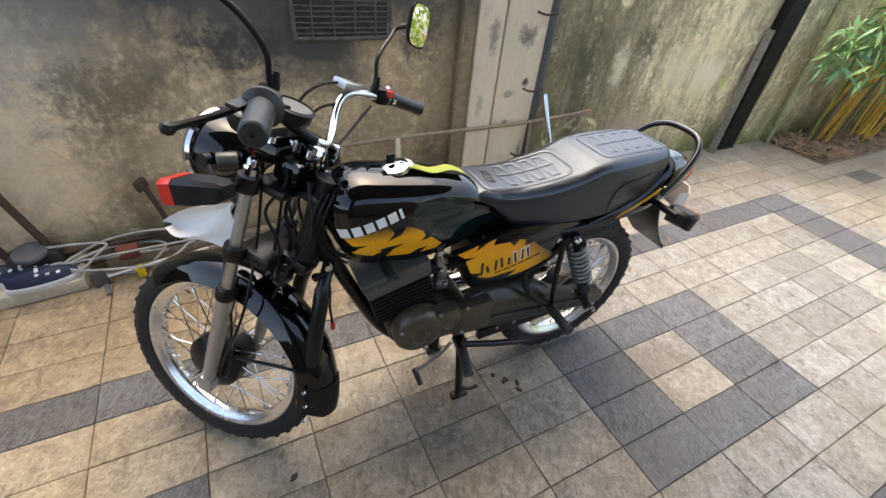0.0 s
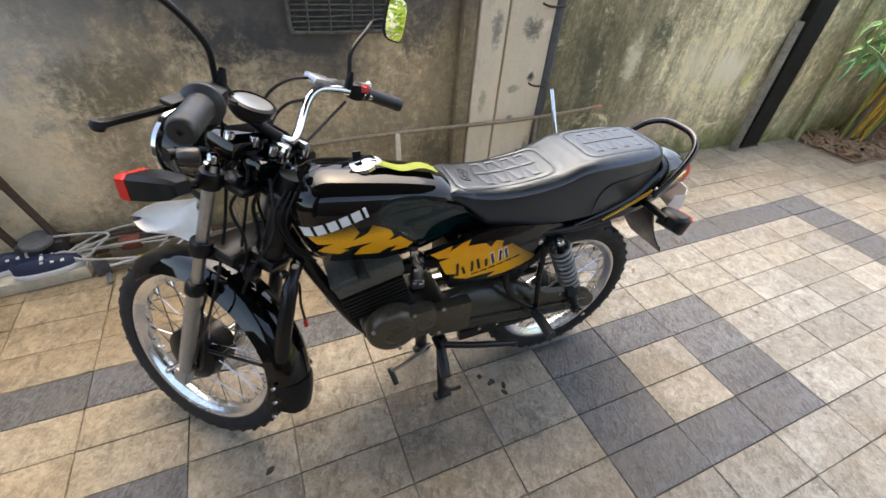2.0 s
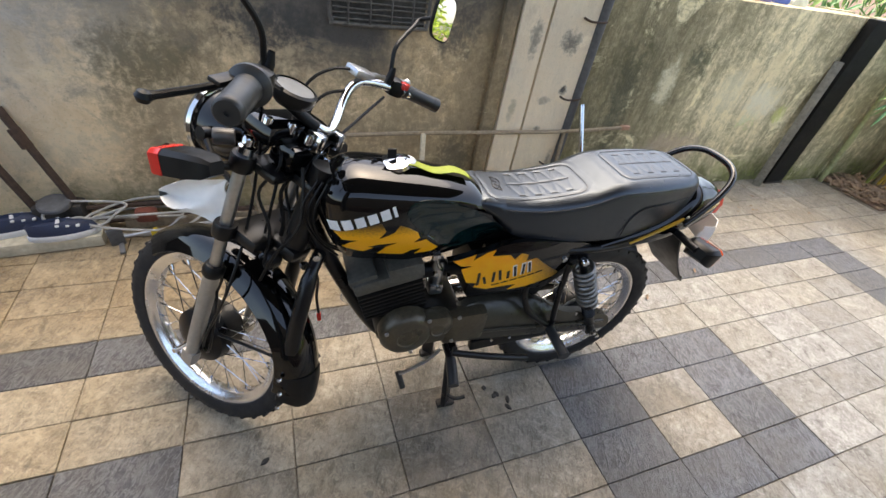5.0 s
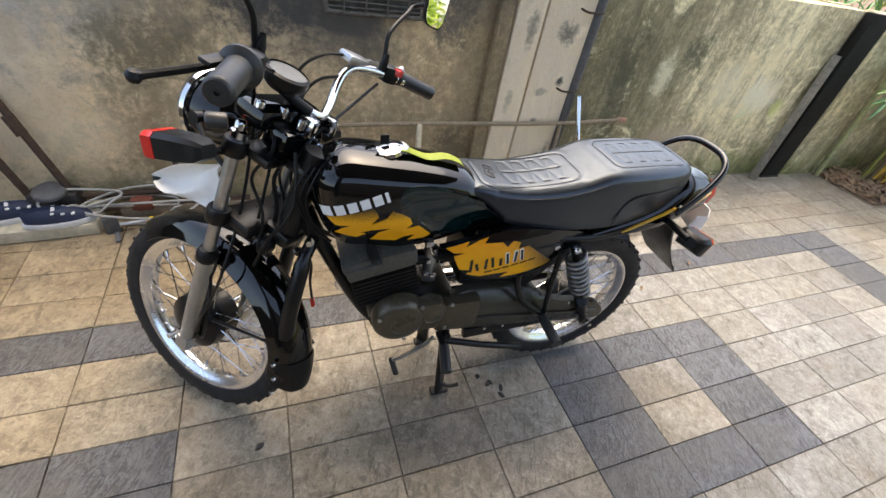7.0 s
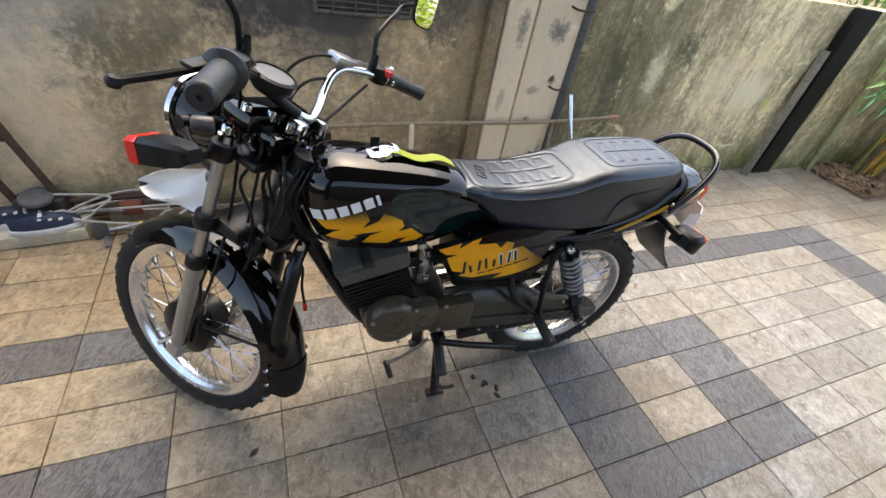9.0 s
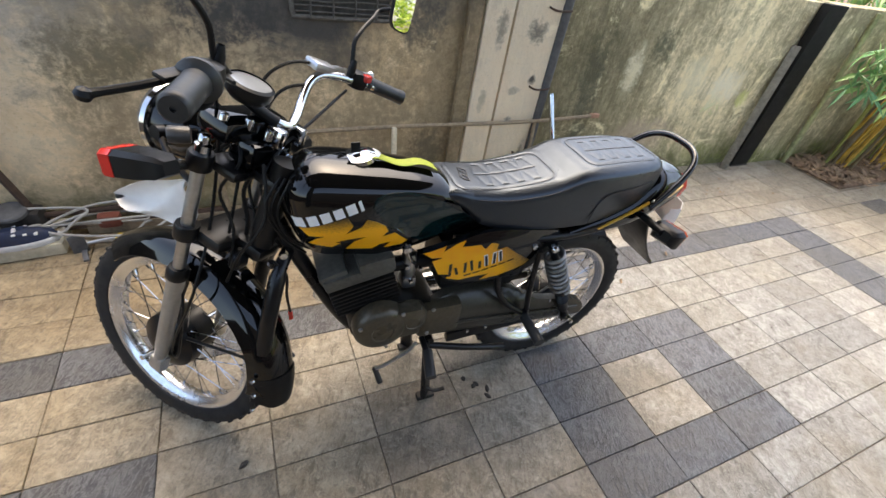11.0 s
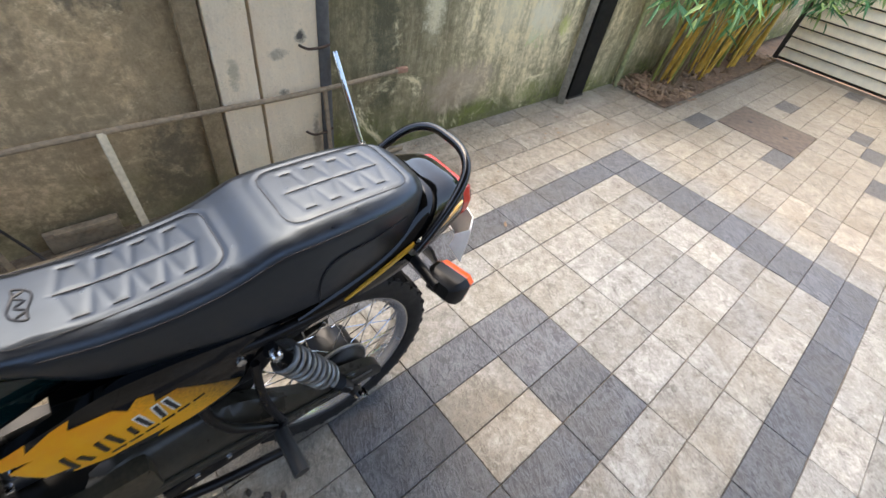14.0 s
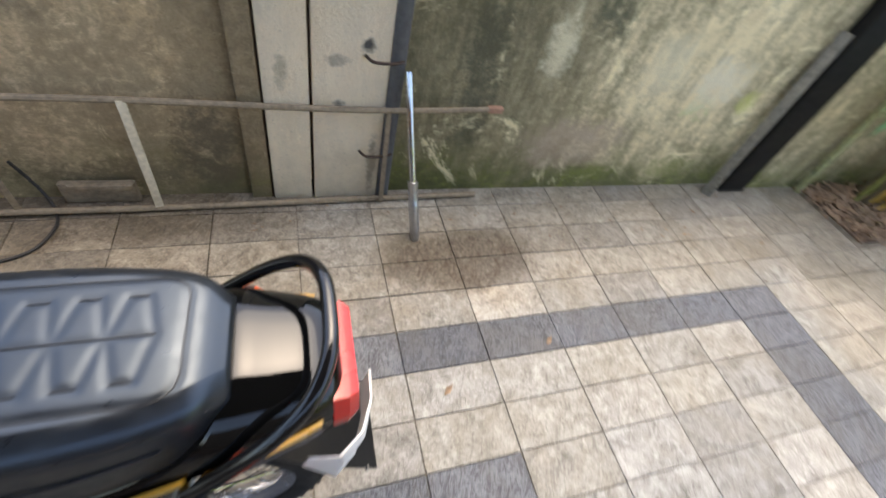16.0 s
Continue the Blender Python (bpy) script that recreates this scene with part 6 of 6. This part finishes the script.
    for x, y, z in ((0.955, 0.055, 0.758), (0.985, 0.03, 0.71)):
        part("frame_bolt", Geo().lathe([(0.0, 0.014), (0.01, 0.013), (0.012, 0.0)], 6, Matrix.Translation((x, y, z)) @ pose(0, 0, 0, -90)), M_CHROME, bike)
    wire = spline([(0.98, 0.06, 0.74), (0.955, 0.05, 0.68), (0.96, 0.045, 0.6), (0.957, 0.042, 0.53)], 6)
    w = part("hanging_wire", Geo().tube(wire, 0.004, 7), M_PLASTIC, bike, "loose black wire with a red end")
    part("connector", Geo().box((0.957, 0.042, 0.515), (0.012, 0.012, 0.03), 0.003), M_RED, w, "dull red connector")
    for k in range(3):
        pts = [(0.94 - 0.01 * k, 0.03 + 0.008 * k, 0.96), (0.98 - 0.012 * k, 0.055, 0.9 - 0.01 * k), (0.95 - 0.01 * k, 0.045 + 0.006 * k, 0.8), (0.9 - 0.03 * k, 0.04, 0.74)]
        part("wiring", Geo().tube(spline(pts, 5), 0.0032, 7), M_PLASTIC, bike)
    part("horn", Geo().lathe([(0.0, 0.02), (0.03, 0.018), (0.036, 0.0), (0.02, -0.02), (0.0, -0.02)], 22, Matrix.Translation((1.06, 0.0, 0.72)) @ pose(0, 0, 0, 0, 70, 0)), M_SATIN, bike, "round black horn")
    # pedals and stand
    gl = part("gear_lever", Geo().tube(spline([(0.585, 0.12, 0.36), (0.63, 0.14, 0.345), (0.7, 0.16, 0.335), (0.735, 0.165, 0.335)], 4), 0.006, 8), M_ALLOY, bike, "bent alloy gear lever")
    part("pedal_rubber", Geo().tube([(0.735, 0.16, 0.335), (0.722, 0.185, 0.285)], 0.0095, 10), M_GRIP, gl)
    st = part("centre_stand", Geo().box((0, 0, 0.16), (0.048, 0.02, 0.33), 0.006, aim((0.515, 0.12, 0.015), (0.535, 0.1, 0.34))).box((0, 0, 0.16), (0.048, 0.02, 0.33), 0.006, aim((0.515, -0.12, 0.015), (0.535, -0.1, 0.34))).tube([(0.53, -0.11, 0.33), (0.53, 0.11, 0.33)], 0.016, 10), M_SATIN, bike, "black centre stand, lowered")
    for s in (1, -1):
        part("foot", Geo().box((0.515, 0.12 * s, 0.012), (0.07, 0.03, 0.024), 0.008), M_IRON, st)
    part("stand_tang", Geo().tube(spline([(0.52, 0.12, 0.07), (0.49, 0.14, 0.06), (0.455, 0.15, 0.075)], 4), 0.007, 8), M_IRON, st)
    fp = part("front_footpeg", Geo().tube([(0.555, 0.09, 0.34), (0.555, 0.16, 0.33)], 0.011, 10), M_SATIN, bike, "worn rubber footpeg")
    part("rubber", Geo().tube([(0.555, 0.15, 0.34), (0.57, 0.235, 0.315)], 0.018, 12), M_GRIP, fp)
    part("side_stand", Geo().tube(spline([(0.55, 0.1, 0.31), (0.4, 0.12, 0.27), (0.25, 0.125, 0.225), (0.22, 0.125, 0.22)], 5), 0.0125, 10), M_SATIN, bike, "black side stand, folded back")


chassis()

# ---- loose things by the wall ----
def clutter():
    st = thing("stone_block", "pale thick wooden board lying on the tiles", "board", m=pose(-3.13, 1.865, 0, 0, 0, 5), geo=Geo().box((0, 0, 0.032), (0.62, 0.21, 0.06), 0.006), mat=M_STONE)
    for dx, dy, rz in ((0.02, -0.03, 12), (-0.16, 0.03, 22)):
        s = thing("shoe", "navy and white worn rubber-soled shoe", "shoe", m=pose(-2.97 + dx, 1.84 + dy, 0.062, 0, 0, rz), group="shoes on the board")
        sole = [(0.14 * math.cos(t) * 0.95, (0.045 + 0.006 * math.cos(t)) * math.sin(t)) for t in (2 * math.pi * k / 26 for k in range(26))]
        part("sole", Geo().rings([[(x * k, y * k, z) for x, y in sole] for z, k in ((0.0, 0.96), (0.004, 1.0), (0.026, 1.0), (0.03, 0.96))]), M_SOLE, s, "white rubber sole")
        part("upper", Geo().rings([[(x * k - sh, y * k, z) for x, y in sole] for z, k, sh in ((0.028, 0.95, 0.0), (0.05, 0.9, 0.005), (0.075, 0.72, 0.03), (0.085, 0.55, 0.045), (0.07, 0.45, 0.05))]), M_BLUE, s, "navy fabric upper")
        for x in (-0.01, 0.025, 0.06):
            part("stripe", Geo().box((x, 0, 0.074 - x * 0.18), (0.014, 0.075, 0.008), 0.003), M_SOLE, s, "white strap")
    for n, (cx, cy, r, z) in enumerate(((-2.62, 1.86, 0.2, 0.12), (-2.68, 1.9, 0.15, 0.06), (-2.86, 1.86, 0.12, 0.15))):
        pts = [(cx + r * 1.25 * math.cos(t) + 0.02 * math.sin(3 * t), cy + r * 0.42 * math.sin(t), z + 0.04 * math.sin(t) + 0.012 * math.sin(2 * t + n)) for t in (2 * math.pi * k / 40 for k in range(41))]
        pts += [(-2.85 - 0.03 * k, 1.85 - 0.01 * k, 0.12 + 0.02 * math.sin(k)) for k in range(8)]
        thing("cable_coil", "loose grey cable lying in loops", "cable", geo=Geo().tube(spline(pts, 2), 0.006, 7), mat=M_CABLE, group="cable coils")
    trail = spline([(-1.66, 1.975, 0.2), (-1.62, 1.97, 0.08), (-1.585, 1.93, 0.012), (-1.562, 1.87, 0.007), (-1.558, 1.81, 0.007), (-1.594, 1.715, 0.007), (-1.677, 1.664, 0.007), (-1.82, 1.64, 0.007), (-2.0, 1.66, 0.007)], 6)
    thing("floor_cable", "thin dark cable curling over the tiles", "cable", geo=Geo().tube(trail, 0.006, 8), mat=M_IRON)
    thing("steel_tube", "thin silver tube lying by the wall", "steel tube", geo=Geo().tube([(-2.79, 1.8, 0.03), (-2.5, 1.83, 0.05), (-2.3, 1.86, 0.05)], 0.01, 10), mat=M_ALLOY)
    for a, b, r in (((-2.9, 1.93, 0.05), (-2.15, 1.94, 0.06), 0.018), ((-3.05, 1.93, 0.12), (-2.45, 1.95, 0.13), 0.014)):
        thing("rusty_bar", "rusty brown iron bar lying along the wall", "iron bar", geo=Geo().tube([a, b], r, 8), mat=M_RUST, group="rusty bars")
    thing("timber_offcut", "brown timber offcut on the floor", "timber", geo=Geo().box((-2.35, 1.94, 0.03), (0.8, 0.05, 0.06), 0.006), mat=M_WOOD)
    for x0, x1 in ((-3.02, -3.22), (-2.86, -3.05)):
        m = aim((x0, 1.9, 0.0), (x1, 1.985, 0.62))
        thing("iron_post", "dark rusty iron post leaning on the wall", "iron post", m=m, geo=Geo().box((0, 0, 0.31), (0.03, 0.018, 0.64), 0.004).box((0.006, 0, 0.5), (0.045, 0.022, 0.09), 0.006), mat=M_RUST, group="iron posts")
    thing("wrench", "rusty red adjustable spanner leaning on the wall", "spanner", m=aim((-2.4, 1.94, 0.0), (-2.5, 1.985, 0.42)), geo=Geo().box((0, 0, 0.2), (0.028, 0.012, 0.4), 0.004).box((0.0, 0, 0.41), (0.09, 0.02, 0.05), 0.006), mat=M_RUST)
    tin = thing("round_tin", "flat grey round tin lid on the heap", "tin", m=pose(-2.98, 1.9, 0.17, 8, 0, 0))
    part("lid", Geo().lathe([(0.0, 0.02), (0.06, 0.02), (0.065, 0.014), (0.065, 0.0), (0.0, 0.0)], 24), M_PIPE, tin)
    thing("concrete_lump", "rough broken concrete lump under the tin", "rubble", geo=Geo().box((-2.98, 1.93, 0.085), (0.2, 0.1, 0.17), 0.03), mat=M_IRON)
    thing("red_rag", "dull red rag on the heap", "rag", geo=Geo().box((-2.64, 1.9, 0.09), (0.1, 0.06, 0.07), 0.025), mat=plain("red_cloth", (0.16, 0.045, 0.025), 0.85, grain=60))
    thing("yellow_clip", "small yellow plastic clip on the tiles", "plastic clip", geo=Geo().box((-2.6, 1.8, 0.03), (0.035, 0.022, 0.06), 0.008).box((-2.595, 1.79, 0.06), (0.02, 0.035, 0.03), 0.008), mat=M_YPLAST)
    br = thing("steel_bracket", "grey bent steel bracket on the tiles", "bracket", m=pose(-2.76, 1.79, 0, 0, 0, 15))
    part("plate", Geo().box((0, 0, 0.045), (0.06, 0.012, 0.09), 0.003), M_PIPE, br)
    part("leg", Geo().box((0.01, -0.04, 0.006), (0.022, 0.09, 0.012), 0.003), M_PIPE, br)
    rng = random.Random(3)
    for x, y in ((-2.133, 0.555), (-1.267, 0.595), (-1.232, 0.562), (-1.307, 0.633), (-1.244, 0.532), (-1.28, 0.59)):
        pts = [[(0.014 * k * (1 + 0.35 * math.sin(a * 2 + x * 40)) * math.cos(a), 0.009 * k * math.sin(a), z) for a in (2 * math.pi * i / 9 for i in range(9))] for z, k in ((0.0, 1.0), (0.004, 0.9), (0.006, 0.5))]
        thing("oily_lump", "small black oily crumb on the tiles", "oil crumb", m=pose(x, y, 0.0005, 0, 0, rng.uniform(0, 180)), geo=Geo().rings(pts), mat=M_IRON, group="oil crumbs")
    for x, y in ((0.28, 1.06), (-0.2, 0.93)):
        thing("dry_leaf", "curled brown fallen leaf on the tiles", "leaf", m=pose(x, y, 0.004, 8, 10, 40), geo=Geo().add([(-0.03, 0, 0.004), (0, -0.012, 0.0), (0.03, 0, 0.01), (0, 0.012, 0.008), (0, 0, 0.002)], [(0, 1, 4), (1, 2, 4), (2, 3, 4), (3, 0, 4)]), mat=M_LITTER, group="fallen leaves", smooth=False)
    bits = Geo()
    for _ in range(46):
        x, y = rng.uniform(-0.9, 2.6), 2.0 - abs(rng.gauss(0.12, 0.2))
        l, w = rng.uniform(0.006, 0.022), rng.uniform(0.003, 0.008)
        m = pose(x, min(y, 1.93), 0.004, rng.uniform(-12, 12), rng.uniform(-12, 12), rng.uniform(0, 360))
        bits.add([(-l, 0, 0.002), (0, -w, 0.0), (l, 0, 0.003), (0, w, 0.001)], [(0, 1, 2, 3)], m)
    thing("leaf_crumbs", "dry leaf crumbs swept along the foot of the wall", "leaf litter", geo=bits, mat=M_LITTER, kind="stuff", smooth=False)
    thing("batten", "short rotten brown board set on edge against the wall", "timber", geo=Geo().box((-1.425, 1.972, 0.05), (0.26, 0.03, 0.1), 0.008).box((-1.41, 1.953, 0.088), (0.22, 0.018, 0.028), 0.005), mat=M_WOOD)


clutter()
tiles()
